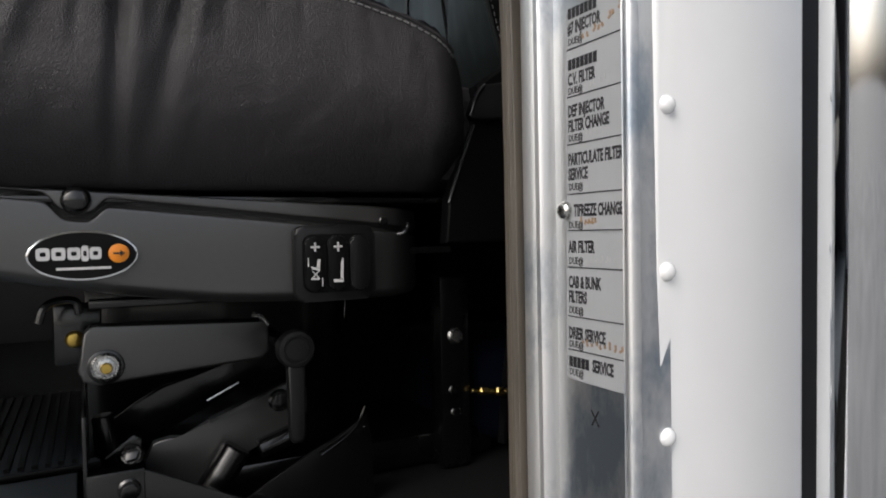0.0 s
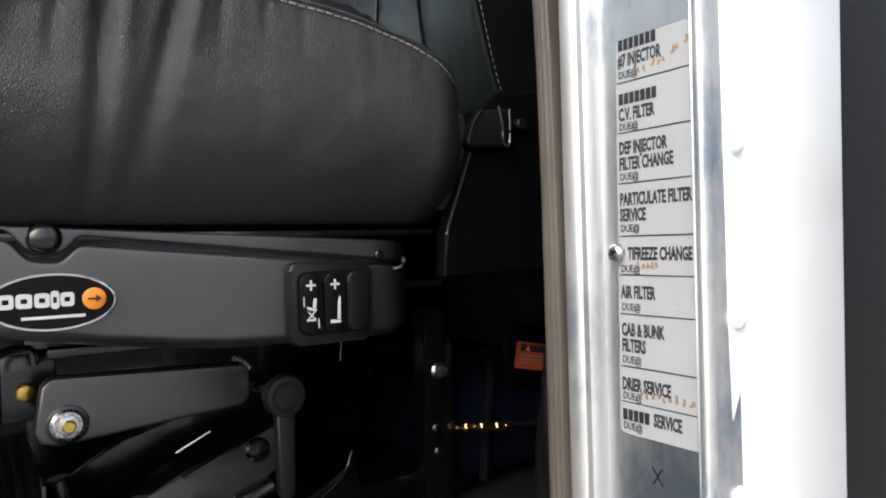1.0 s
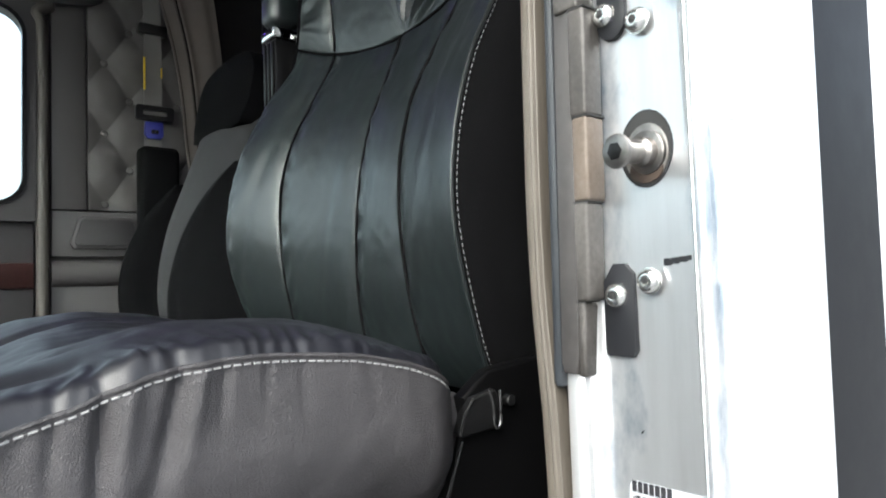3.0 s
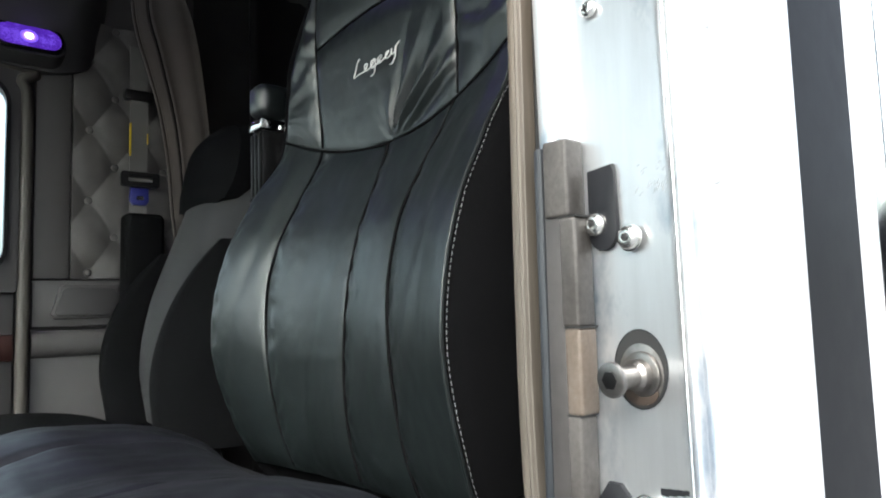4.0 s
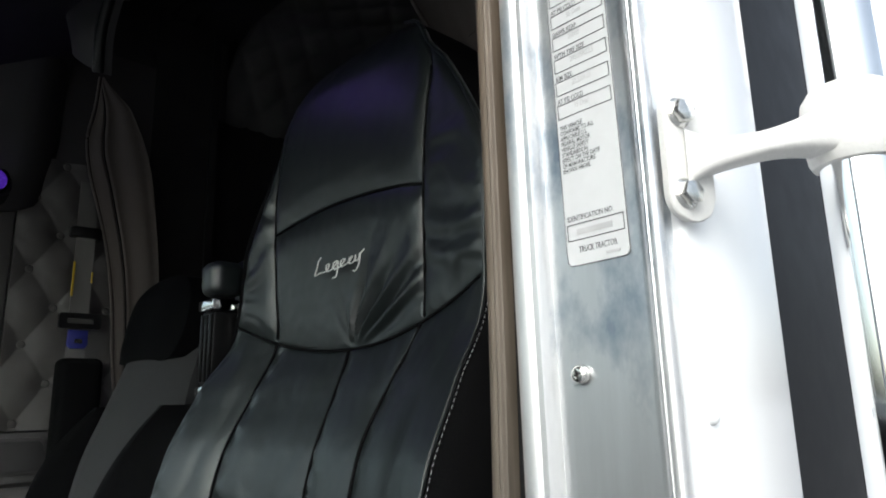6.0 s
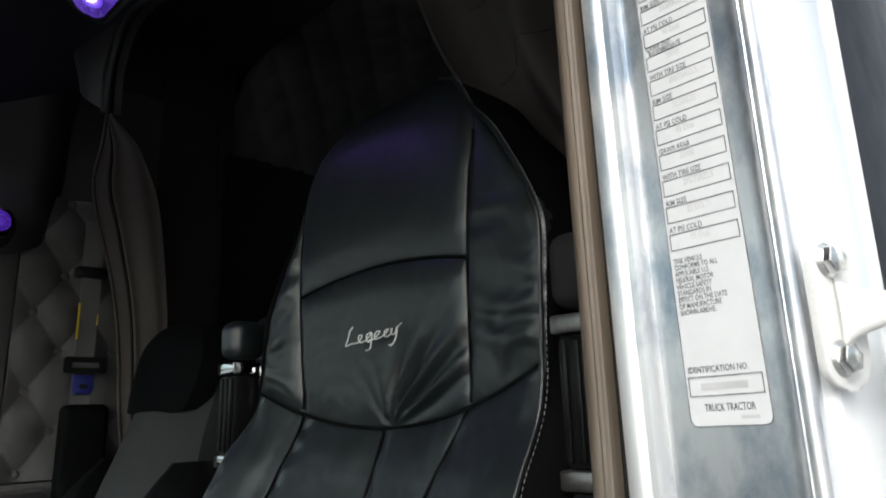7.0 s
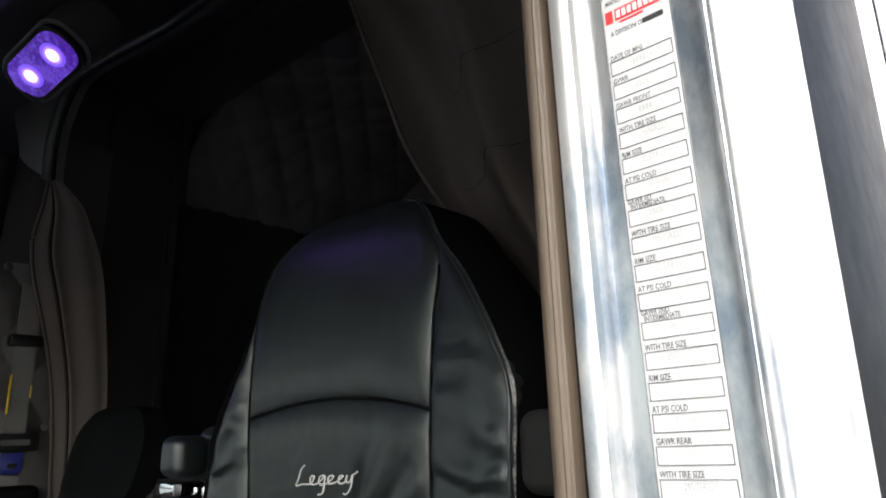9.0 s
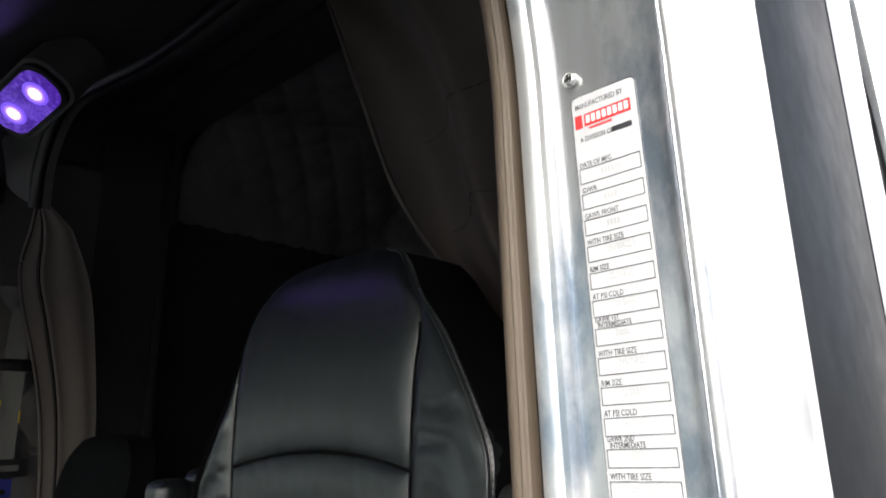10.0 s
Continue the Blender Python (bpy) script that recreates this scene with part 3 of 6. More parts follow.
ARCH = [(0.42, 0.46, 3.0), (0.43, 0.80, 3.015), (0.434, 1.05, 3.02), (0.432, 1.31, 3.02), (0.405, 1.49, 3.018), (0.383, 1.61, 3.003), (0.38, 1.685, 2.94), (0.385, 1.725, 2.86), (0.42, 1.80, 2.74), (0.50, 1.90, 2.60), (0.60, 1.98, 2.40)]


def roof_lining():
    def face(u, v):
        x, y = lerp(-0.95, 0.425, u), lerp(0.44, 2.16, v)
        a, b = x / 0.11, (y - 1.31) / 0.11
        p, q = (a + b) / 2, (a - b) / 2
        k = 1.0 if x < 0.13 else 0.0
        return Vector((x, y, ceiling_z(x, y) - k * 0.016 * (abs(math.sin(math.pi * p)) * abs(math.sin(math.pi * q))) ** 0.4))
    setting("ceiling", sheet(face, 110, 130, (0, 0, 0.03)), DARK_VINYL, "dark grey quilted vinyl roof lining", "ceiling")
    arch = [Vector(p) for p in smooth_path(ARCH, 10) if p[2] > 2.81]
    n = len(arch)

    def trim(u, v):
        p = arch[round(u * (n - 1))]
        k = min(1.0, max(0.0, (p.z - 2.81) / 0.18))
        k = k * k * (3 - 2 * k)
        out = Vector((0, p.y - 1.31, max(0.0, p.z - 2.5) * 1.2)).normalized()
        q = p + out * (0.10 + 0.28 * k) - Vector((0.04 + 0.06 * k, 0, 0))
        bulge = 0.012 * math.sin(math.pi * v)
        return p.lerp(q, v) - Vector((bulge, 0, 0))
    setting("sleeper_arch", sheet(trim, n - 1, 10, (0.03, 0, 0)), DARK_PANEL, "dark moulded panel round the arched sleeper opening", "trim")
    setting("arch_seal", sweep(arch, circle(0.013, 10), (1, 0, 0.2)), SOFT_PLASTIC, "black rubber bead round the sleeper arch", "trim")
    setting("roof", joined([box(-0.95, 0.8, 0.30, 2.30, 3.32, 3.36), box(0.75, 2.45, 0.28, 2.40, 3.40, 3.44), box(-0.97, -0.93, 0.30, 2.30, 2.76, 3.34), box(0.73, 0.79, 0.30, 2.36, 3.3, 3.44), box(-0.95, 0.95, 0.30, 0.34, 3.0, 3.42), box(-0.95, 0.95, 2.23, 2.29, 3.0, 3.42), box(0.80, 0.95, 0.30, 2.42, 3.30, 3.42)]), DARK_PANEL, "dark lined roof over cab and sleeper", "roof")


def front_end():
    setting("dashboard", joined([box(-0.92, -0.68, 0.46, 2.16, 1.24, 1.86, 0.05, 4), box(-0.925, -0.76, 0.46, 2.16, 1.80, 1.99, 0.04, 4)]), DARK_PANEL, "dark dashboard under the windscreen", "dashboard")
    w = setting("window_2", joined([box(-0.97, -0.93, 0.30, 2.30, 1.1, 2.02), box(-0.97, -0.93, 1.28, 1.34, 2.02, 2.76), box(-0.97, -0.93, 0.30, 0.42, 2.02, 2.76), box(-0.97, -0.93, 2.20, 2.30, 2.02, 2.76)]), WHITE_PAINT, "two-piece windscreen in a white frame", "window")
    for y0, y1 in ((0.42, 1.28), (1.34, 2.20)):
        part("pane", box(-0.955, -0.950, y0, y1, 2.02, 2.76), GLASS, w).visible_shadow = False


def sleeper_room():
    setting("sleeper_wall_left", box(0.62, 2.4, 0.332, 0.36, 1.18, 3.4), DARK_PANEL, "sleeper side wall, coloured dark as in shade", "wall")
    # darker vinyl than the back wall: the shadow at this side is coloured in
    setting("sleeper_wall_right", joined([box(0.905, 2.4, 2.36, 2.40, 1.18, 3.4), box(0.691, 0.905, 2.20, 2.25, 1.18, 3.4)]), DARK_VINYL, "sleeper side wall, coloured dark as in shade", "wall")
    setting("sleeper_wall_corner", box(0.88, 0.905, 2.19, 2.40, 1.18, 3.4), DARK_VINYL, "sleeper corner, its shade in the dark vinyl", "wall")

    def face(u, v):
        y, z = lerp(0.36, 2.36, u), lerp(1.18, 3.40, v)
        a, b = y / 0.09, z / 0.09
        p, q = (a + b) / 2, (a - b) / 2
        return Vector((1.90 - 0.022 * (abs(math.sin(math.pi * p)) * abs(math.sin(math.pi * q))) ** 0.4, y, z))
    setting("sleeper_wall_back", sheet(face, 130, 140, (0.03, 0, 0)), SLEEPER_VINYL, "dark quilted vinyl back wall of the sleeper", "wall")

    def top(u, v):
        x, y = lerp(0.96, 1.90, u), lerp(0.37, 2.355, v)
        a, b = x / 0.075, y / 0.075
        p, q = (a + b) / 2, (a - b) / 2
        return Vector((x, y, 3.36 - 0.30 * abs((y - 1.36) / 1.0) ** 5 - 0.020 * (abs(math.sin(math.pi * p)) * abs(math.sin(math.pi * q))) ** 0.4))
    setting("sleeper_ceiling", sheet(top, 90, 170, (0, 0, 0.03)), SLEEPER_VINYL, "grey quilted vinyl sleeper ceiling", "ceiling")
    bunk = thing("bunk", (1.5, 1.36, 1.24), "dark mattress on a bunk in the sleeper", "bed")
    part("base", box(1.15, 1.86, 0.37, 2.35, 1.24, 1.66, 0.02), BLACK_CLOTH, bunk)
    part("mattress", box(1.13, 1.85, 0.38, 2.34, 1.66, 1.84, 0.05, 4), BLACK_CLOTH, bunk)
    shelf = thing("wall_shelf", (1.75, 1.36, 2.44), "dark shelf across the back of the sleeper", "shelf")
    part("board", box(1.62, 1.88, 0.37, 2.35, 2.44, 2.50, 0.012), DARK_PANEL, shelf)


ground()
TILT["slope"], TILT["inwards"] = 0.0150, 0.0185
door_frame()
TILT["slope"] = TILT["inwards"] = 0.0
cab_floor()
far_side()
roof_lining()
front_end()
sleeper_room()


# ---------------------------------------------------------------- the driver's seat
SY = 0.879                       # the seat's middle
back_x = table([(1.60, 0.44), (1.70, 0.407), (1.80, 0.399), (1.90, 0.408), (1.98, 0.428), (2.05, 0.459), (2.11, 0.481), (2.20, 0.481), (2.29, 0.478), (2.40, 0.482), (2.50, 0.497), (2.58, 0.53)])
bolster = table([(1.60, 0.02), (1.70, 0.04), (1.85, 0.065), (2.06, 0.055), (2.15, 0.03), (2.30, 0.02), (2.58, 0.0)])
half_w = table([(1.60, 0.255), (1.70, 0.274), (1.80, 0.280), (2.10, 0.279), (2.17, 0.281), (2.24, 0.287), (2.29, 0.290), (2.32, 0.284), (2.36, 0.264), (2.40, 0.239), (2.44, 0.211), (2.48, 0.174), (2.52, 0.146), (2.55, 0.114), (2.566, 0.05)])
far_w = table([(1.60, 0.255), (1.70, 0.274), (1.80, 0.280), (2.08, 0.279), (2.14, 0.263), (2.18, 0.256), (2.27, 0.243), (2.33, 0.220), (2.37, 0.199), (2.43, 0.183), (2.46, 0.180), (2.51, 0.169), (2.54, 0.148), (2.558, 0.114), (2.568, 0.05)])
pad_w = table([(2.05, 0.164), (2.20, 0.166), (2.40, 0.171), (2.44, 0.174), (2.48, 0.165), (2.52, 0.139), (2.55, 0.107), (2.566, 0.045)])       # on the door side
far_pad = table([(2.05, 0.160), (2.12, 0.160), (2.20, 0.168), (2.40, 0.177), (2.46, 0.175), (2.51, 0.163), (2.54, 0.142), (2.558, 0.108), (2.568, 0.045)])
near_seam = table([(1.60, 0.735), (1.70, 0.740), (1.80, 0.752), (1.90, 0.768), (2.00, 0.768), (2.05, 0.752), (2.12, 0.720)])
far_seam = table([(1.60, 1.03), (1.70, 1.038), (1.82, 1.046), (1.92, 1.056), (2.00, 1.053), (2.06, 1.046), (2.12, 1.037)])


def back_face(y, z):
    return back_x(z) - bolster(z) * ((y - SY) / 0.28) ** 2


def low_seam(y):
    return 2.103 + 0.8 * (y - SY) ** 2


def arch_seam(y):
    return 2.291 + 0.020 * (1 - ((y - SY) / 0.17) ** 2)


def puff(e, r):
    e = max(0.0, min(1.0, e / r))
    return r * math.sqrt(1 - (1 - e) ** 2)


def seat_base(seat):
    """The steel pan with its groove, badge, switches, arms and lever."""
    Y = 0.605

    def lip(x):
        return 1.5482 - 0.052 * (x + 0.01)

    def groove(x):
        return 1.5400 - 0.10 * x - 0.0128 * math.exp(-((x + 0.002) / 0.0162) ** 4)

    low = table([(-0.30, 1.490), (-0.06, 1.483), (-0.025, 1.4755), (0.04, 1.4645), (0.11, 1.4555), (0.20, 1.4515), (0.345, 1.450)])

    def side(u, v):
        x = lerp(-0.30, 0.300, u)
        g, top = groove(x), lip(x)
        if v < 0.45:
            z = lerp(low(x), g - 0.0055, v / 0.45)
        elif v < 0.80:
            z = lerp(g - 0.0055, g + 0.0050, (v - 0.45) / 0.35)
        else:
            z = lerp(g + 0.0050, max(top, g + 0.006), (v - 0.80) / 0.20)
        y = Y + 0.0022 * ((z - 1.488) / 0.05) ** 2 - 0.05 * max(0.0, z - g)
        y += 0.0085 / (1 + math.exp((abs(z - g) - 0.0022) / 0.0006))   # the pressed groove
        y += 0.010 * max(0.0, (low(x) + 0.010 - z) / 0.010) ** 2    # rolled lower edge
        y += 0.004 * max(0.0, (z - top + 0.002) / 0.002) ** 2
        y += 0.050 * max(0.0, (x - 0.235) / 0.065) ** 2
        return Vector((x, y, z))
    pan = part("base_pan", sheet(side, 300, 90, (0, 0.03, 0)), LIT_STEEL, seat, "black satin pressed-steel side")
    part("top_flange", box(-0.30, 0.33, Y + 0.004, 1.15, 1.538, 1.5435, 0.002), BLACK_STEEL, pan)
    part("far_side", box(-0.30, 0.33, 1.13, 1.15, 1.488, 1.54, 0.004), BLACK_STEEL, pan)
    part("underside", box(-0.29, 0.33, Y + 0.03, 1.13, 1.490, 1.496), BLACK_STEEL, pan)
    b = part("grommet", lathe([(0.0105, 0), (0.0105, 0.002), (0.0088, 0.0045), (0.005, 0.0062), (0.0005, 0.0068)], (-0.002, Y + 0.001, 1.5398), (0, -1, 0), 28), BLACK_STEEL, pan)
    part("hole", lathe([(0.004, 0), (0.004, 0.0035), (0.0034, 0.004)], (0.243, Y, 1.5215), (0, -1, 0), 14), BLACK_STEEL, pan)
    part("slot", tube([(0.257, Y - 0.001, 1.509), (0.262, Y - 0.003, 1.510), (0.2665, Y - 0.003, 1.5145), (0.268, Y - 0.001, 1.519)], 0.0022, 8), BLACK_STEEL, pan)

    # oval badge with plain shapes in place of its lettering
    m = on_side(0.002, 1.4985, Y - 0.0005)
    oval = [(0.0372 * math.cos(2 * math.pi * k / 40), 0.0186 * math.sin(2 * math.pi * k / 40)) for k in range(40)]
    badge = part("badge", prism(oval, 0.0025, m, 0.001), CHROME, pan, "oval domed badge, black with white shapes and an orange disc")
    inner = [(x * 0.955, y * 0.92) for x, y in oval]
    part("badge_field", prism(inner, 0.0008, m @ Matrix.Translation((0, 0, 0.0024)), 0.0004), BLACK_PLASTIC, badge)
    mm = m @ Matrix.Translation((0, 0, 0.0033))
    shapes = []
    for k, (w, h) in enumerate(((0.0088, 0.0092), (0.0090, 0.0092), (0.0086, 0.0092), (0.0050, 0.0118), (0.0080, 0.0092))):
        x = (-0.0262, -0.0163, -0.0064, 0.0008, 0.0078)[k]
        shapes.append(ring([(a + x, c + 0.0015) for a, c in rounded(w, h, 0.0022, 4)], [(a + x, c + 0.0015) for a, c in rounded(w * 0.42, h * 0.34, 0.0007, 4)], 0.0005, mm))
    for bm in shapes:
        part("badge_shape", bm, EMBLEM_WHITE, badge)
    part("badge_line", bar(-0.018, -0.0105, 0.036, 0.0019, mm), EMBLEM_WHITE, badge)
    d = part("badge_disc", lathe([(0.0072, 0), (0.0072, 0.0005), (0.0068, 0.0008)], mm @ Vector((0.0235, 0.001, 0)), (0, -1, 0), 24), ORANGE, badge)
    part("badge_arrow", joined([bar(0.0195, 0.0004, 0.0055, 0.0012, mm @ Matrix.Translation((0, 0, 0.0009))), prism([(0.0245, -0.0014), (0.0278, 0.001), (0.0245, 0.0034)], 0.0004, mm @ Matrix.Translation((0, 0, 0.0009)))]), INK, d)

    # switch panel
    m = on_side(0.1955, 1.4855, Y - 0.001)
    plate = part("switch_panel", prism(rounded(0.073, 0.0655, 0.008), 0.008, m, 0.003, 3), SOFT_PLASTIC, pan, "dark grey panel with two rocker switches and a blank")
    mm = m @ Matrix.Translation((0, 0, 0.0078))
    part("recess", prism(rounded(0.0605, 0.0505, 0.0085), 0.0006, mm), BLACK_PLASTIC, plate)
    for k, x in enumerate((-0.0200, 0.0005, 0.0205)):
        bm = prism(rounded(0.0180, 0.0478, 0.0080, 9), 0.0042, mm @ Matrix.Translation((x, 0, 0)), 0.0014, 3)
        r = part("rocker" if k < 2 else "blank", bm, BLACK_PLASTIC if k < 2 else SOFT_PLASTIC, plate)
        if k < 2:
            q = mm @ Matrix.Translation((x, 0, 0.0042))
            s = [bar(-0.0040, 0.0135, 0.0080, 0.0017, q), bar(-0.00085, 0.0103, 0.0017, 0.0080, q)]
            if k == 0:
                s += [prism([(-0.004, -0.002), (0.004, -0.004), (0.004, -0.006), (-0.003, -0.0045)], 0.0004, q), prism([(0.001, -0.003), (0.0038, -0.0035), (0.0045, 0.004), (0.002, 0.004)], 0.0004, q),
                      bar(-0.004, -0.0135, 0.0075, 0.0016, q), prism([(-0.0035, -0.012), (-0.0022, -0.012), (0.0035, -0.006), (0.0022, -0.006)], 0.0004, q), prism([(-0.0035, -0.006), (-0.0022, -0.006), (0.0035, -0.012), (0.0022, -0.012)], 0.0004, q),
                      bar(-0.0066, -0.002, 0.0009, 0.0075, q), bar(0.0055, -0.0195, 0.0009, 0.0075, q)]
            else:
                s += [prism([(-0.0045, -0.0165), (0.004, -0.0165), (0.0045, -0.0145), (-0.0045, -0.0135)], 0.0004, q), prism([(0.0015, -0.0135), (0.0042, -0.014), (0.0046, 0.004), (0.0035, 0.0046), (0.0022, 0.0)], 0.0004, q)]
            for piece in s:
                part("symbol", piece, EMBLEM_WHITE, r)
    part("loose_thread", tube([(0.203, Y - 0.006, 1.455), (0.2035, Y - 0.006, 1.448), (0.2025, Y - 0.006, 1.442), (0.203, Y - 0.005, 1.437)], 0.0004, 5), GREY_INK, pan)

    # added black sheet that keeps the space under the pan dark
    part("under_seat_shade", box(0.0, 0.30, 0.90, 0.91, 1.26, 1.492, 0.003), BLACK_STEEL, pan)
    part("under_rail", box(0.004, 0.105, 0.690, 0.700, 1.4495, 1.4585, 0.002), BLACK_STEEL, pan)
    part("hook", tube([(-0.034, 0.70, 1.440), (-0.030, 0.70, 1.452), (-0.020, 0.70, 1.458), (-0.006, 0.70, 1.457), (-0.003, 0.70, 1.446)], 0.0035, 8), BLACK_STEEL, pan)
    # arms of the suspension
    y = 0.692
    arm = part("upper_arm", prism([(-0.006, 1.398), (-0.002, 1.388), (0.010, 1.384), (0.150, 1.393), (0.157, 1.400), (0.157, 1.427), (0.150, 1.430), (0.006, 1.437), (-0.001, 1.430)], 0.012, on_side(0, 0, y + 0.006), 0.003, 3), LIT_STEEL, seat)
    hex_bolt((0.016, y - 0.006, 1.400), (0, -1, 0), 0.0088, SCREW, arm, "flange_nut", 1.4, YELLOW_ZINC, "zinc flange nut with a yellow stud end")
    part("washer", lathe([(0.0148, 0), (0.0148, 0.0012), (0.0138, 0.0018)], (0.016, y - 0.0055, 1.400), (0, -1, 0), 28), BLACK_STEEL, arm)
    part("arm_lip", tube([(0.004, y - 0.004, 1.436), (0.08, y - 0.004, 1.433), (0.148, y - 0.004, 1.4295)], 0.0022, 8), BLACK_STEEL, arm)
    pin = part("hinge_pin", tube([(0.140, y - 0.012, 1.4365), (0.148, y - 0.015, 1.434), (0.1545, y - 0.015, 1.4265)], 0.0022, 8), SCREW, arm, "bright bent pin")
    lev = part("height_lever", joined([lathe([(0.0175, 0), (0.0178, 0.006), (0.016, 0.0095), (0.0125, 0.010), (0.0118, 0.0085), (0.0105, 0.0085), (0.010, 0.0100), (0.0005, 0.0103)], (0.1685, 0.640, 1.4075), (0, -1, 0), 32),
                                       prism([(-0.0085, 0.0), (0.0085, 0.0), (0.0072, -0.070), (0.004, -0.0755), (-0.004, -0.0755), (-0.0072, -0.070)], 0.008, on_side(0.1685, 1.3975, 0.640), 0.003, 3)]), SOFT_PLASTIC, seat, "dark grey plastic lever with a round boss")
    part("lever_shaft", rod((0.1685, 0.640, 1.4075), (0.1685, 0.80, 1.4075), 0.008), BLACK_STEEL, lev)
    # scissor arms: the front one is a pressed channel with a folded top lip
    front = part("cross_arm", prism([(0.046, 1.302), (0.054, 1.3185), (0.070, 1.3215), (0.080, 1.3195), (0.104, 1.331), (0.186, 1.3625), (0.202, 1.352), (0.202, 1.326), (0.150, 1.300), (0.090, 1.271), (0.052, 1.277)], 0.008, on_side(0, 0, 0.726), 0.0022, 3), LIT_STEEL, seat)
    part("arm_lip", sweep([Vector((0.104, 0.7185, 1.3325)), Vector((0.145, 0.7185, 1.3485)), Vector((0.186, 0.7185, 1.3640))], [(0, 0), (0.012, 0), (0.012, 0.0022), (0, 0.0022)], (0, 0, 1)), BLACK_STEEL, front)
    part("bright_edge", rod((0.108, 0.752, 1.3440), (0.140, 0.752, 1.3585), 0.0016, 8), SCREW, front, "thin bright rod above the arm")
    hex_bolt((0.173, 0.718, 1.3430), (0, -1, 0), 0.0085, BLACK_STEEL, front)
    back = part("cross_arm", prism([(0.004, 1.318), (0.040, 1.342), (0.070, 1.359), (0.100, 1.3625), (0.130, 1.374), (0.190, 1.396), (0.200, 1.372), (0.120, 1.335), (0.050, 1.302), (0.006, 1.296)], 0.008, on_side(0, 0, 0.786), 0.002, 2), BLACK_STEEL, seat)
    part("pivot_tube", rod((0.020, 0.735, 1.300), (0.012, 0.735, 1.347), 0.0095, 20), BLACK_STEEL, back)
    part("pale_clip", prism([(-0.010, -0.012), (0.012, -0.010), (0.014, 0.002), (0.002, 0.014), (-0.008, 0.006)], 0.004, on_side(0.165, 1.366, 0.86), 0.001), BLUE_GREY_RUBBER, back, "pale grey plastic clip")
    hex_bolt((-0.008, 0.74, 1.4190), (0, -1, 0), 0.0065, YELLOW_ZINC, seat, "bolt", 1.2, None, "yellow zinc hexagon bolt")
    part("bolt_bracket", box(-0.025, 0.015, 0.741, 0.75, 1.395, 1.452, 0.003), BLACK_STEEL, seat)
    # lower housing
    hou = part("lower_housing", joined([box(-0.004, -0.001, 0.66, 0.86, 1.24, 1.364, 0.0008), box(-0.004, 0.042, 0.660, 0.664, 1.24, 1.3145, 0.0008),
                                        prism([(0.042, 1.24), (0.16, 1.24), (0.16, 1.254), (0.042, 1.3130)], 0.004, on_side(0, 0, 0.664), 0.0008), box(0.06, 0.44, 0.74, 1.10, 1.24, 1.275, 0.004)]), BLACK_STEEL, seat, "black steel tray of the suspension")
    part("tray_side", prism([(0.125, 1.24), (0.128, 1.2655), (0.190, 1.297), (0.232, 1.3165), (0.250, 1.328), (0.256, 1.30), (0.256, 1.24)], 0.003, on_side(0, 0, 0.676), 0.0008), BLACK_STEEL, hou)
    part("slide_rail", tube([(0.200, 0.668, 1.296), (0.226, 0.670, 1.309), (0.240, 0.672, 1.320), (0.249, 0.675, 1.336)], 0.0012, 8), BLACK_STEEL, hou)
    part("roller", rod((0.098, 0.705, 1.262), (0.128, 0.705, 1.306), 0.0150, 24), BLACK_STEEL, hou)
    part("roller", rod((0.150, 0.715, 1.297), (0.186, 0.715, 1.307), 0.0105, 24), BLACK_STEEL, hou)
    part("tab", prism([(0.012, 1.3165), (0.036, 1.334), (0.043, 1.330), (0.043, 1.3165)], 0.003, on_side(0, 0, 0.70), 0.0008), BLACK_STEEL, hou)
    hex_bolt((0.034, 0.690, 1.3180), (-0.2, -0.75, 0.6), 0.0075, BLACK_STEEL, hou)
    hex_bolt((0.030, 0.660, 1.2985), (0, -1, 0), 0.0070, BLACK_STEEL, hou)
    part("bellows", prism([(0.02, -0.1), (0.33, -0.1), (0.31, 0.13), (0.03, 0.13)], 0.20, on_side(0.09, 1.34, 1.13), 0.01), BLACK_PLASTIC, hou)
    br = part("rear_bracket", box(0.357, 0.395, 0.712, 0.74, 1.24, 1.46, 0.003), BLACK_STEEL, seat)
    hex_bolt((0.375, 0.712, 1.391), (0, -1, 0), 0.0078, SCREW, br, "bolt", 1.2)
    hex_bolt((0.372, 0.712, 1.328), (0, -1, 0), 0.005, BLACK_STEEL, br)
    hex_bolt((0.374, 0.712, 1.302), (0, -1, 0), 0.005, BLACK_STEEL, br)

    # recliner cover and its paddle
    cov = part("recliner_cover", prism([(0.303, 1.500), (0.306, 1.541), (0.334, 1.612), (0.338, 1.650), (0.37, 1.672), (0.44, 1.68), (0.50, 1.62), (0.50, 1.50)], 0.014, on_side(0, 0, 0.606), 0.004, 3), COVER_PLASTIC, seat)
    # these edge tubes carry the sky's highlight in their lighter colour
    part("cover_edge", tube([(0.3065, 0.5915, 1.536), (0.308, 0.591, 1.546), (0.334, 0.591, 1.612)], 0.0016, 8), EDGE_HIGHLIGHT, cov)
    part("recliner_paddle", prism([(0.326, 1.620), (0.332, 1.636), (0.343, 1.650), (0.371, 1.655), (0.375, 1.650), (0.3755, 1.624), (0.371, 1.618), (0.330, 1.616)], 0.010, on_side(0, 0, 0.594), 0.003, 3), SOFT_PLASTIC, cov)
    part("paddle_rim", tube([(0.3262, 0.5835, 1.619), (0.332, 0.583, 1.637), (0.342, 0.583, 1.650)], 0.0013, 8), EDGE_HIGHLIGHT, cov)
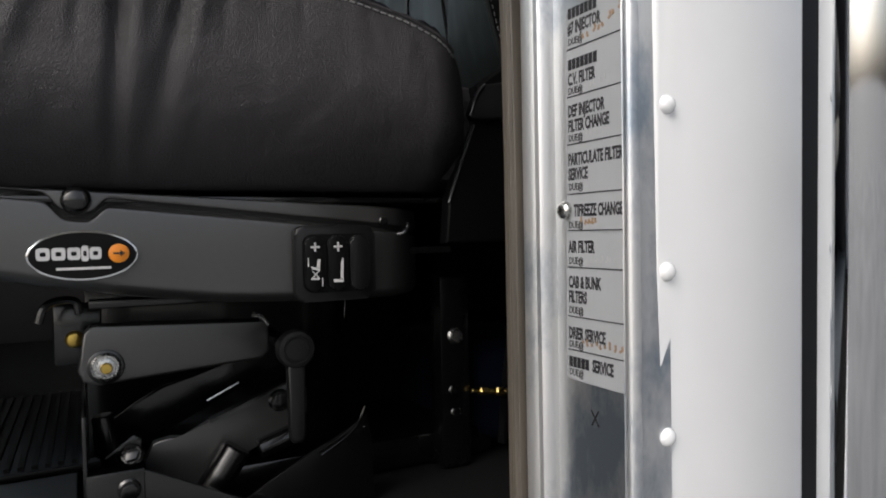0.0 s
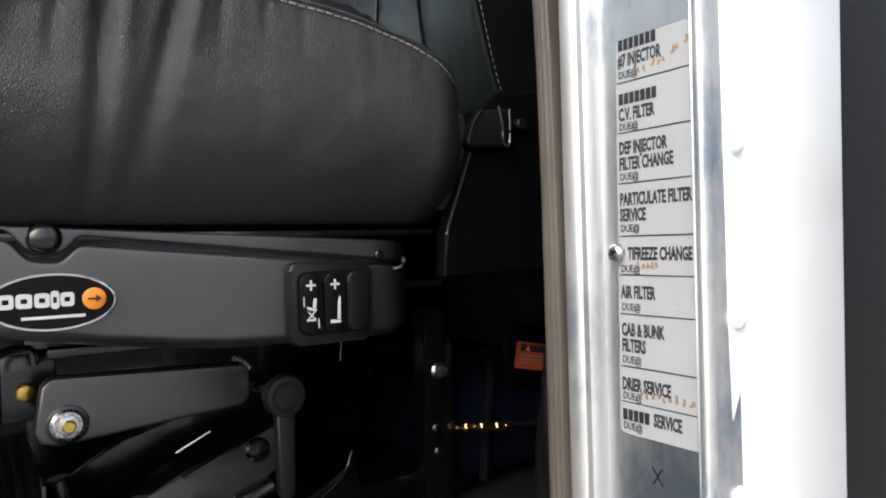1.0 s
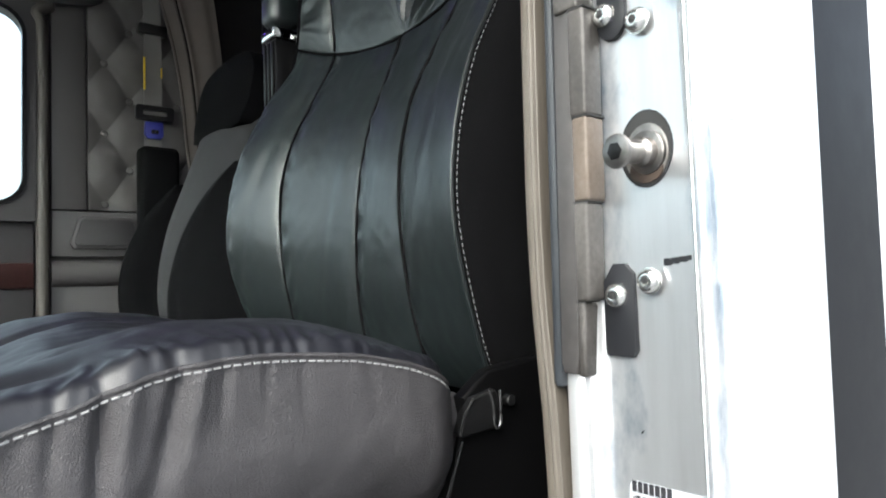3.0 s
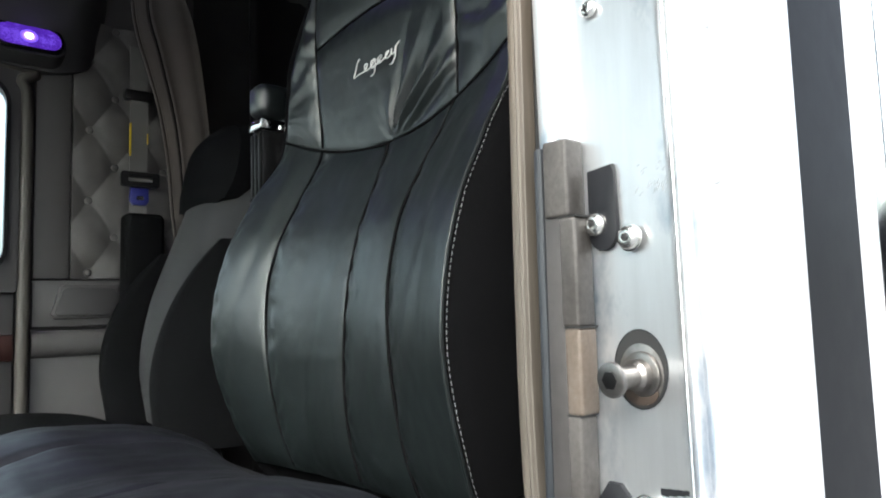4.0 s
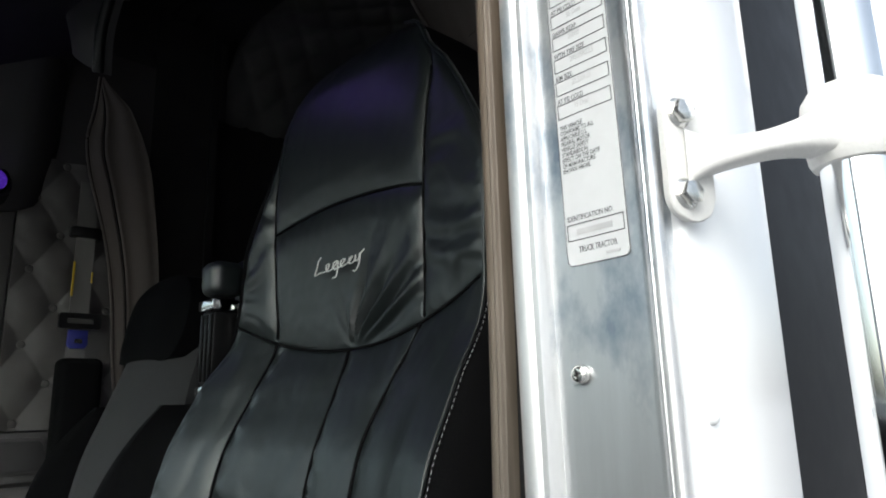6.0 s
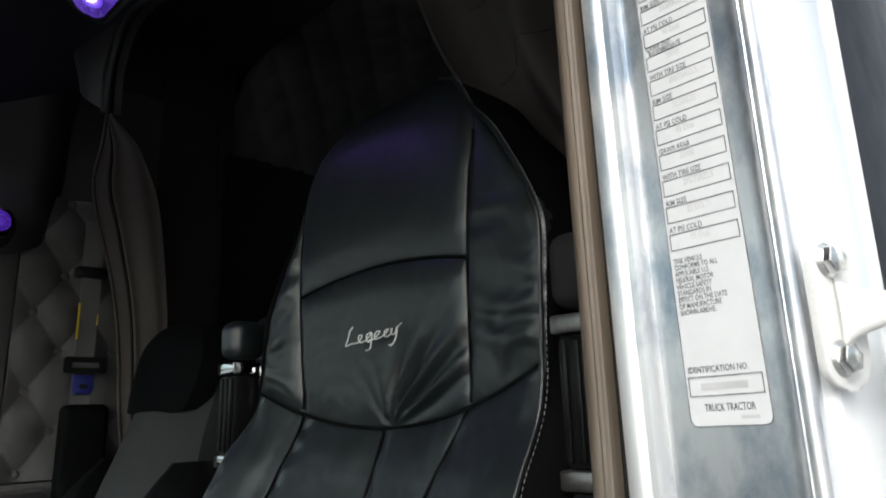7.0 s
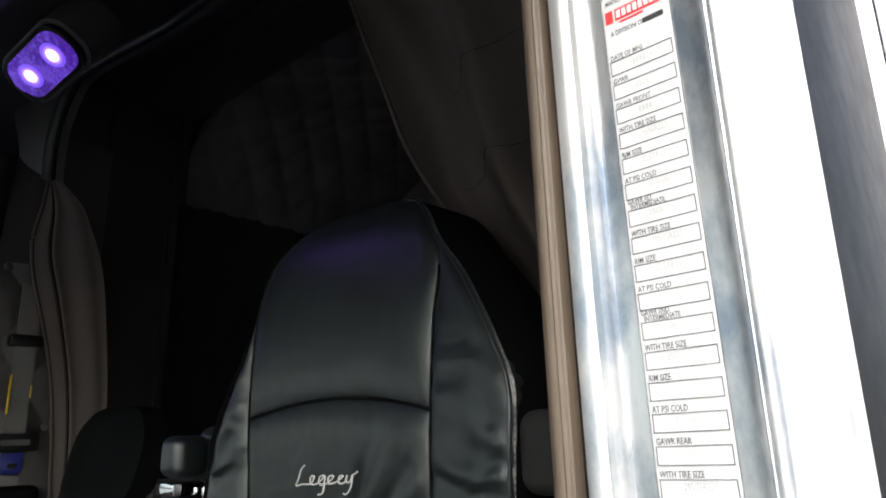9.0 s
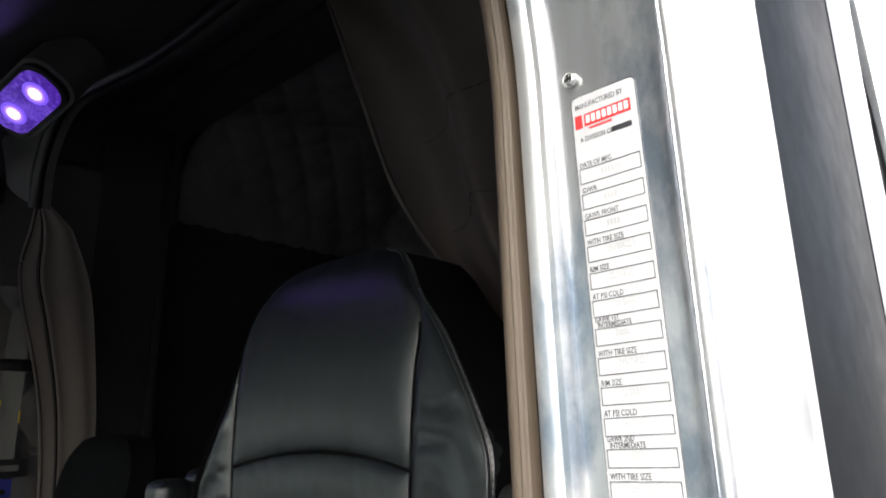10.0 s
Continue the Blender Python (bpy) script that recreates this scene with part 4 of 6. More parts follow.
    part("paddle_rim", tube([(0.362, 0.583, 1.656), (0.3655, 0.582, 1.640), (0.3665, 0.582, 1.624), (0.3705, 0.582, 1.619), (0.3755, 0.583, 1.626), (0.3755, 0.583, 1.654)], 0.0013, 8), EDGE_HIGHLIGHT, cov)
    part("knob", rod((0.392, 0.60, 1.642), (0.392, 0.584, 1.642), 0.0055), SOFT_PLASTIC, cov)


edge_z = table([(-0.30, 1.585), (-0.20, 1.628), (-0.12, 1.652), (-0.045, 1.6735), (0.011, 1.688), (0.056, 1.703), (0.118, 1.709), (0.20, 1.703), (0.25, 1.6925), (0.28, 1.681), (0.305, 1.664), (0.335, 1.630)])
FOLDS = [(-0.115, 0.0, -0.0035, 0.010, 0.05), (-0.070, 0.15, -0.004, 0.009, 0.06), (-0.035, 0.55, -0.006, 0.010, 0.055), (-0.018, 0.4, 0.0040, 0.012, 0.05), (0.004, 0.05, -0.0030, 0.006, 0.03), (0.030, 0.06, -0.0065, 0.0075, 0.10), (0.045, 0.12, 0.0040, 0.010, 0.06),
         (0.074, 0.22, -0.0060, 0.0085, 0.085), (0.088, 0.2, 0.0030, 0.008, 0.04), (0.103, 0.1, -0.0022, 0.006, 0.03), (0.133, 0.05, -0.0014, 0.005, 0.02), (0.16, 0.0, -0.001, 0.006, 0.02), (0.215, -0.1, -0.0008, 0.01, 0.04)]


def cushion_y(x, z):
    top = edge_z(x)
    v = (z - 1.549) / max(0.02, top - 1.549)
    y = 0.613 - 0.057 * math.sin(math.pi / 2 * min(1.0, max(0.0, v) / 0.62)) ** 0.75 + 0.004 * max(0.0, v - 0.62)
    y += 0.055 * max(0.0, (x - 0.275) / 0.06) ** 2
    for x0, slant, amp, w, reach in FOLDS:
        drop = top - z
        y -= 1.2 * amp * bell(x, x0 + slant * (z - 1.70), w * (0.6 + drop * 4.0)) * math.exp(-(max(0, drop - 0.012) / reach) ** 2) * min(1.0, 0.35 + drop / 0.012)
    return y + 0.0012 * wob(x, 0, z, 30) + 0.0005 * wob(x, 3, z, 90)


def cushion_top(x, y):
    d = min(y - 0.552, 1.206 - y)
    z = edge_z(x) - 0.004 + puff(d, 0.016)
    z += 0.012 * (bell(y, 0.655, 0.075) + bell(y, 1.103, 0.075)) - 0.012 * bell(y, SY, 0.12)
    for s in (0.745, 1.013):
        z -= 0.010 * bell(y, s + 0.02 * math.sin(x * 9), 0.008)
    z += 0.005 * wob(x, y, 0, 14) + 0.0016 * wob(x * 0.5, y, 4, 45)
    z += 0.0021 * math.sin(x * 400 + 9 * wob(x, y, 1, 22)) * (0.6 + 0.6 * wob(x, 2, 5, 40)) * math.exp(-((y - 0.572) / 0.022) ** 2) * min(1.0, max(0.0, (x + 0.06) / 0.1))
    for xa, ya, xb, yb, amp, w in ((0.02, 0.60, -0.30, 0.70, -0.011, 0.013), (0.06, 0.64, -0.24, 0.80, -0.012, 0.014), (-0.02, 0.585, -0.28, 0.625, -0.008, 0.009), (0.12, 0.66, -0.10, 0.86, -0.006, 0.012), (-0.10, 0.66, -0.30, 0.76, 0.007, 0.016)):
        t = max(0.0, min(1.0, ((x - xa) * (xb - xa) + (y - ya) * (yb - ya)) / ((xb - xa) ** 2 + (yb - ya) ** 2)))
        z += amp * bell(math.hypot(x - lerp(xa, xb, t), y - lerp(ya, yb, t)), 0.0, w * (0.6 + t)) * min(1.0, 0.25 + t)
    for x0, slant, amp, w, reach in FOLDS:
        z += 0.2 * amp * bell(x, x0 + 0.2 * (y - 0.56), w) * math.exp(-((y - 0.565) / 0.04) ** 2)
    return z


def stitches(curve, length, gap, r):
    """Short threads laid along a curve of points."""
    out, run, on = [], 0.0, True
    pts = [Vector(p) for p in curve]
    start = pts[0]
    for a, b in zip(pts, pts[1:]):
        run += (b - a).length
        if run >= (length if on else gap):
            if on:
                out.append(rod(start, b, r, 6, 0.4))
            start, run, on = b, 0.0, not on
    return joined(out)


def seat_cushion(seat):
    def side(u, v):
        x = lerp(-0.30, 0.335, u)
        z = lerp(1.549, edge_z(x), v)
        return Vector((x, cushion_y(x, z), z))
    cu = part("cushion_side", sheet(side, 230, 60, (0, 0.03, 0)), SIDE_VINYL, seat, "dark grey-black vinyl cushion side with soft creases")

    def top(u, v):
        x, y = lerp(-0.30, 0.345, u), lerp(0.552, 1.206, v)
        y0 = cushion_y(min(x, 0.33), edge_z(x)) + 0.005
        return Vector((x, lerp(y0, 1.206, v), cushion_top(x, y)))
    part("cushion_top", sheet(top, 320, 150, (0, 0.03, -0.03)), TOP_LEATHER, seat)
    part("cushion_core", box(-0.28, 0.36, 0.60, 1.19, 1.555, 1.655, 0.02), SIDE_VINYL, seat)
    part("far_cushion_side", box(-0.29, 0.335, 1.17, 1.20, 1.555, 1.64, 0.012), SIDE_VINYL, seat)
    line = []
    for k in range(1200):
        x = lerp(-0.29, 0.302, k / 1199)
        z = edge_z(x) - 0.0035
        line.append((x, cushion_y(x, z) - 0.0006, z))
    tagged(part("cushion_stitching", stitches(line, 0.0046, 0.0016, 0.00088), THREAD, cu, "light grey stitching"), kind="stuff")
    part("cushion_piping", sweep([Vector((x, y + 0.001, z + 0.0042)) for x, y, z in line[::8]], circle(0.0018, 8), (0, 0, 1)), SIDE_VINYL, cu)


def back_panel(name, seat, ya, yb, z0, z1, r=0.013, nu=26, nv=90, creases=None, label="", rim=0.022):
    """One stuffed panel of the back between two seams; ya, yb as functions of z, z0, z1 of y."""
    def face(u, v):
        u, v = 0.5 - 0.5 * math.cos(math.pi * u), 0.5 - 0.5 * math.cos(math.pi * v)   # closer rows at the seams
        ym = lerp(ya(2.0), yb(2.0), u)
        z = lerp(z0(ym), z1(ym), v)
        y = lerp(ya(z), yb(z), u)
        z = lerp(z0(y), z1(y), v)
        w, h = abs(yb(z) - ya(z)), z1(y) - z0(y)
        soft = [1 - (1 - min(1.0, q / d)) ** 2 for q, d in ((u * w, rim), ((1 - u) * w, rim), (v * h, 0.045), ((1 - v) * h, 0.045))]
        x = back_face(y, z) + 0.35 * r - 0.85 * r * soft[0] * soft[1] * soft[2] * soft[3]
        x += 0.0008 * min(1.0, sum(math.exp(-(q / 0.0036) ** 2) for q in (u * w, (1 - u) * w, v * h, (1 - v) * h)))
        x -= 0.0016 * wob(y, z * 0.6, 2, 18) + 0.0006 * wob(y, z, 5, 60)
        if creases:
            x -= creases(y, z, u, v)
        return Vector((x, y, z))
    return part(name, sheet(face, nu, nv, (0.03, 0, 0)), BLACK_LEATHER, seat, label)


def seat_back(seat):
    cols = [lambda z: SY + far_w(z), far_seam, lambda z: SY - 0.008, near_seam, lambda z: SY - half_w(z)]

    def low_crease(y, z, u, v):
        c = 0.0
        for k in range(9):
            a = 0.30 + 0.55 * k / 9
            c += 0.0020 * math.sin(k * 2.1) * bell((y - SY) + 0.9 * (z - 1.85) * math.sin(k * 1.7) * 0.3, -0.24 + 0.06 * k, 0.014)
        return c + 0.0018 * bell(u, 0.93, 0.05) * math.sin(z * 160 + 5 * wob(y, z, 1, 12))

    for k in range(4):
        back_panel("back_panel", seat, cols[k + 1], cols[k], lambda y: 1.64, low_seam, 0.0080, 60, 110, low_crease, "", 0.055)

    def fan(y, z, u, v):
        d, s = z - low_seam(y), SY - 0.012 - y
        c = 0.0
        for a, amp, w in ((-0.55, -0.0016, 0.004), (-0.20, -0.0026, 0.004), (0.08, 0.0022, 0.004), (0.30, -0.0068, 0.004), (0.55, 0.0062, 0.0045), (0.85, -0.0085, 0.0045), (1.25, 0.0080, 0.005), (1.75, -0.0085, 0.005), (2.5, 0.0070, 0.006), (3.8, -0.0050, 0.006)):
            run = math.hypot(s, d)
            across = (s - a * d - 2.2 * a * d * d) / math.sqrt(1 + a * a)
            reach = (0.035 if a < 0.2 else 0.085) + 0.012 * abs(a)
            c += 1.1 * amp * bell(across, 0.0, w + 0.04 * run) * math.exp(-((run - 0.03) / reach) ** 2) * min(1.0, run / 0.010)
        return c
    back_panel("lumbar_pillow", seat, lambda z: SY - pad_w(z), lambda z: SY + far_pad(z), low_seam, arch_seam, 0.0085, 150, 110, fan)
    back_panel("head_panel", seat, lambda z: SY - pad_w(z), lambda z: SY + far_pad(z), arch_seam, lambda y: 2.566, 0.007, 60, 60)

    def ripples(y, z, u, v):
        return (0.0019 * math.sin(z * 110 + 34 * (y - SY) * (1 if y > SY else -1) + 9 * wob(y, z, 3, 9)) + 0.0004 * math.sin(z * 230 + 14 * wob(y, z, 6, 14))) * (0.4 + 0.6 * math.sin(math.pi * u)) * max(0.0, 1 - max(0, z - 2.30) / 0.1)
    for s in (1, -1):
        a, b = (lambda z: SY + far_pad(z)), (lambda z: SY + max(far_w(z), far_pad(z) + 0.003))
        c, d = (lambda z: SY - max(half_w(z), pad_w(z) + 0.003)), (lambda z: SY - pad_w(z))
        lo = (lambda y: low_seam(y) + 0.0)
        back_panel("head_bolster", seat, a if s > 0 else c, b if s > 0 else d, lo, lambda y: 2.492, 0.008, 40, 150, ripples)

    # gusset and rear shell
    bm = bmesh.new()
    rings = []
    for k in range(60):
        z = lerp(1.615, 2.563, k / 59)
        w, g = half_w(z), far_w(z)
        w = max(w, 0.02)
        loop = [(back_face(SY + w * t, z) + 0.022, (g if t > 0 else w) * t) for t in (-0.97 + 1.94 * i / 12 for i in range(13))]
        x1 = back_face(SY + w, z)
        f = 0.012 if z < 2.12 else 0.003
        tuck = 0.12 * max(0.0, (z - 2.45) / 0.12) ** 2
        loop += [(x1 + 0.004, g), (x1 + 0.03, g + 0.6 * f), (x1 + 0.08, g + f), (x1 + 0.13 - tuck * 0.3, g + 0.5 * f), (x1 + 0.17 - tuck * 0.5, g - 0.03)]
        loop += [(x1 + 0.185 - tuck * 0.5, 0.0)]
        loop += [(x1 + 0.17 - tuck * 0.5, -w + 0.03), (x1 + 0.13 - tuck * 0.3, -w - 0.5 * f), (x1 + 0.08, -w - f), (x1 + 0.03, -w - 0.6 * f), (x1 + 0.004, -w)]
        rings.append([bm.verts.new((x, SY + y, z)) for x, y in loop])
    n = len(rings[0])
    for a, b in zip(rings, rings[1:]):
        for k in range(n):
            bm.faces.new((a[k], a[(k + 1) % n], b[(k + 1) % n], b[k]))
    bm.faces.new(rings[0][::-1])
    bm.faces.new(rings[-1])
    shell = part("back_shell", bm, BLACK_CLOTH, seat, "matt black cloth sides and rear")
    for s in (-1, 1):
        side_w = far_w if s > 0 else half_w
        rise = lambda z: min(1.0, max(0.0, (z - 2.12) / 0.14)) if s < 0 else 0.0
        line = [(back_face(SY + side_w(z), z) + 0.0055 - 0.0095 * rise(z), SY + s * (side_w(z) + 0.0025 + 0.0010 * rise(z)), z) for z in (lerp(1.66, 2.555, k / 1600) for k in range(1601))]
        tagged(part("back_stitching", stitches(line, 0.0036, 0.0026, 0.00042), THREAD, shell, "light grey stitching"), kind="stuff")
        if s < 0:
            part("back_piping", sweep([Vector(p) + Vector((-0.004, -s * 0.003, 0)) for p in line[::16]], circle(0.0022, 8), (1, 0, 0)), BLACK_LEATHER, shell)
    # short visible seam below the pillow
    mid = [(back_x(z) + 0.0022, SY - 0.007, z) for z in (lerp(1.66, 2.10, k / 900) for k in range(901))]
    tagged(part("seam_stitching", stitches(mid[620:], 0.003, 0.003, 0.0004), THREAD, shell, "light grey stitching"), kind="stuff")

    # thin black cords laid on the seams stand for the shade in the creases
    def shade_seam(pts):
        part("seam_shade", sweep(pts, circle(0.0021, 8), (1, 0.01, 0)), BLACK_CLOTH, shell)
    for f in cols[1:4]:
        shade_seam([Vector((back_face(f(z), z) + 0.0018, f(z), z)) for z in (lerp(1.65, low_seam(f(2.1)), k / 40) for k in range(41))])
    shade_seam([Vector((back_face(y, low_seam(y)) + 0.0020, y, low_seam(y))) for y in (lerp(SY - 0.27, SY + 0.26, k / 50) for k in range(51))])
    shade_seam([Vector((back_face(y, arch_seam(y)) + 0.0026, y, arch_seam(y))) for y in (lerp(SY - 0.168, SY + 0.168, k / 40) for k in range(41))])
    for s in (-1, 1):
        shade_seam([Vector((back_face(SY + pad_w(z), z) + 0.0030, SY + (far_pad(z) if s > 0 else -pad_w(z)), z)) for z in (lerp(2.13, 2.45, k / 40) for k in range(41))])
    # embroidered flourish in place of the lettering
    def at(s, t):
        y, z = SY + 0.050 - 0.114 * s, 2.2160 + 0.025 * (t - 0.3) + 0.004 * s
        return Vector((back_face(y, z) - 0.0152, y, z))
    strokes = [[(0.14, 0.95), (0.08, 0.75), (0.04, 0.35), (0.0, 0.02), (0.10, 0.08), (0.24, 0.10), (0.30, 0.42), (0.24, 0.40), (0.25, 0.08), (0.36, 0.12), (0.47, 0.45), (0.39, 0.40), (0.38, 0.10), (0.46, 0.12), (0.48, 0.42), (0.44, -0.30), (0.36, -0.40)],
               [(0.40, 0.02), (0.52, 0.12), (0.62, 0.42), (0.54, 0.40), (0.53, 0.10), (0.62, 0.12), (0.68, 0.20), (0.77, 0.42), (0.71, 0.40), (0.70, 0.12), (0.79, 0.14), (0.83, 0.44), (0.82, 0.16), (0.88, 0.18), (0.92, 0.48), (0.89, -0.05), (0.82, -0.36), (0.77, -0.34)], [(0.90, 0.40), (1.0, 0.60)]]
    emb = part("embroidery", joined([sweep([at(*p) for p in [(q.x, q.y) for q in smooth_path([(a, b, 0) for a, b in st], 6)]], circle(0.0010, 6), (1, 0.01, 0.02)) for st in strokes]), EMBROIDERY, seat, "light grey embroidered flourish")


def armrest(at, label, tall=0.0, metal=CHROME, cover=BLACK_LEATHER):
    """An armrest folded up beside the seat: padded end, two bright bands, ribbed column."""
    a = thing("armrest", (at[0], at[1], 2.02), label, "armrest", "armrests of the driver seat")
    x, y = at
    part("pad", box(x - 0.030, x + 0.030, y - 0.027, y + 0.027, 2.212, 2.272 + tall, 0.017, 5), cover, a)
    part("rear_pad", box(x + 0.030, x + 0.105, y - 0.030, y + 0.030, 2.20, 2.285 + tall, 0.020, 5), cover, a)
    for z0, z1 in ((2.188, 2.206), (2.048, 2.066)):
        part("band", joined([box(x - 0.029, x + 0.02, y - 0.026, y + 0.026, z0, z1, 0.003)]), metal, a, "bright metal band")
    col = part("column", box(x - 0.024, x + 0.03, y - 0.022, y + 0.022, 2.066, 2.188, 0.006), BLACK_PLASTIC, a)
    for s in (-1, 0, 1):
        part("rib", box(x - 0.0275, x - 0.022, y - 0.004 + s * 0.0145, y + 0.004 + s * 0.0145, 2.072, 2.182, 0.002), BLACK_PLASTIC, col)
    part("stay", box(x + 0.012, x + 0.028, y - 0.040, y - 0.030, 2.07, 2.20, 0.002), SCREW, a, "bare metal stay")
    part("lower_arm", box(x - 0.022, x + 0.03, y - 0.022, y + 0.022, 1.90, 2.048, 0.008), BLACK_PLASTIC, a)


seat = thing("driver_seat", (0.2, SY, 1.24), "black leather truck driver seat on a black steel suspension base", "seat")
seat_base(seat)
seat_cushion(seat)
seat_back(seat)
armrest((0.462, 1.200), "black folded-up armrest with bright bands beside the driver seat")
armrest((0.474, 0.557), "black folded-up armrest with dull metal bands beside the door seal", 0.014, WORN_STEEL, DARK_PAD)


# ---------------------------------------------------------------- on the door jamb
def service_sticker():
    X = 0.2616
    st = thing("service_sticker", (X, 0.329, 1.53), "white printed filter service sticker with smudged handwriting on the jamb", "sticker")
    TOP, LEFT, W, H = 1.6405, 0.3572, 0.0545, 0.2195
    m = on_jamb(LEFT - W / 2, TOP - H / 2, X)
    part("paper", prism(rounded(W, H, 0.004), 0.0004, m), STICKER, st, "", False)
    lm = on_jamb(LEFT, TOP, X - 0.0005)
    words = [(0.068, "#7 INJECTOR"), (0.205, "C.V. FILTER"), (0.290, "DEF INJECTOR"), (0.330, "FILTER CHANGE"), (0.420, "PARTICULATE FILTER"), (0.460, "SERVICE"),
             (0.558, "   TIFREEZE CHANGE"), (0.655, "AIR FILTER"), (0.750, "CAB & BUNK"), (0.790, "FILTERS"), (0.888, "DRIER SERVICE")]
    for f, text in words:
        k = 0.0026 if text.startswith("   ") else 0.0016
        part("print", lettering(text, 0.0096, lm @ Matrix.Translation((k, -f * H, 0)), 0.505, 0.00038, 0.00008), INK, st)
    part("print", lettering("SERVICE", 0.0096, lm @ Matrix.Translation((0.0225, -0.965 * H, 0)), 0.505, 0.00038, 0.00008), INK, st)
    for f, count in ((0.028, 7), (0.165, 7), (0.965, 5)):
        part("print_bar", joined([bar(0.0020 + 0.0037 * k, -f * H, 0.0029, 0.0062, lm) for k in range(count)]), INK, st)
    for f in (0.098, 0.230, 0.357, 0.488, 0.590, 0.687, 0.820, 0.912, 0.988):
        part("print", lettering("DUE@", 0.0058, lm @ Matrix.Translation((0.0020, -f * H, 0)), 0.75, 0.0001), GREY_INK, st)
    for f in (0.110, 0.238, 0.366, 0.500, 0.598, 0.697, 0.830, 0.920):
        part("rule", bar(0.001, -f * H, W - 0.004, 0.0006, lm), INK, st)
    # smudged pen marks
    rng = random.Random(4)
    for f, a, b, n in ((0.095, 0.016, 0.045, 7), (0.228, 0.018, 0.033, 4), (0.352, 0.018, 0.032, 4), (0.582, 0.014, 0.026, 5), (0.683, 0.017, 0.042, 6), (0.903, 0.015, 0.045, 8)):
        for k in range(n + 1):
            x, y = lerp(a, b, k / n), -f * H + rng.uniform(0.0, 0.0016) + 0.008 * (k / n) ** 2 * (f < 0.1)
            lean_x, tall = rng.uniform(-0.0008, 0.0016), rng.uniform(0.0018, 0.0046)
            bent = smooth_path([lm @ Vector(q) for q in ((x, y, 0.0001), (x + lean_x * 1.6, y + tall * 0.5, 0.0001), (x + lean_x, y + tall, 0.0001))], 3)
            part("pen_mark", sweep(bent, circle(0.0004 if f not in (0.903, 0.582, 0.095) else 0.0008, 5, 1, 0.3), (1, 0.2, 0)), PENCIL if f in (0.903, 0.582, 0.095) else FAINT_INK, st)
    screw_head((0.2605, 0.3572, 1.5215), (-1, 0, 0), 0.0056, SCREW, "screw", st, True, "zinc screw through the sticker")
    mark = thing("pen_cross", (0.2614, 0.333, 1.402), "small black pen cross drawn on the aluminium jamb", "mark")
    for turn in (58, -52):
        q = on_jamb(0.333, 1.402, 0.2618) @ pose(0, 0, 0, 0, 0, turn)
        part("stroke", bar(-0.0055, -0.0005, 0.0110, 0.0010, q), INK, mark)
    dot = thing("black_plug", (0.2614, 0.34, 1.35), "small black plug in the aluminium jamb", "plug")
    part("plug", lathe([(0.006, 0), (0.006, 0.002), (0.004, 0.003)], (0.2615, 0.336, 1.347), (-1, 0, 0), 16), BLACK_PLASTIC, dot)


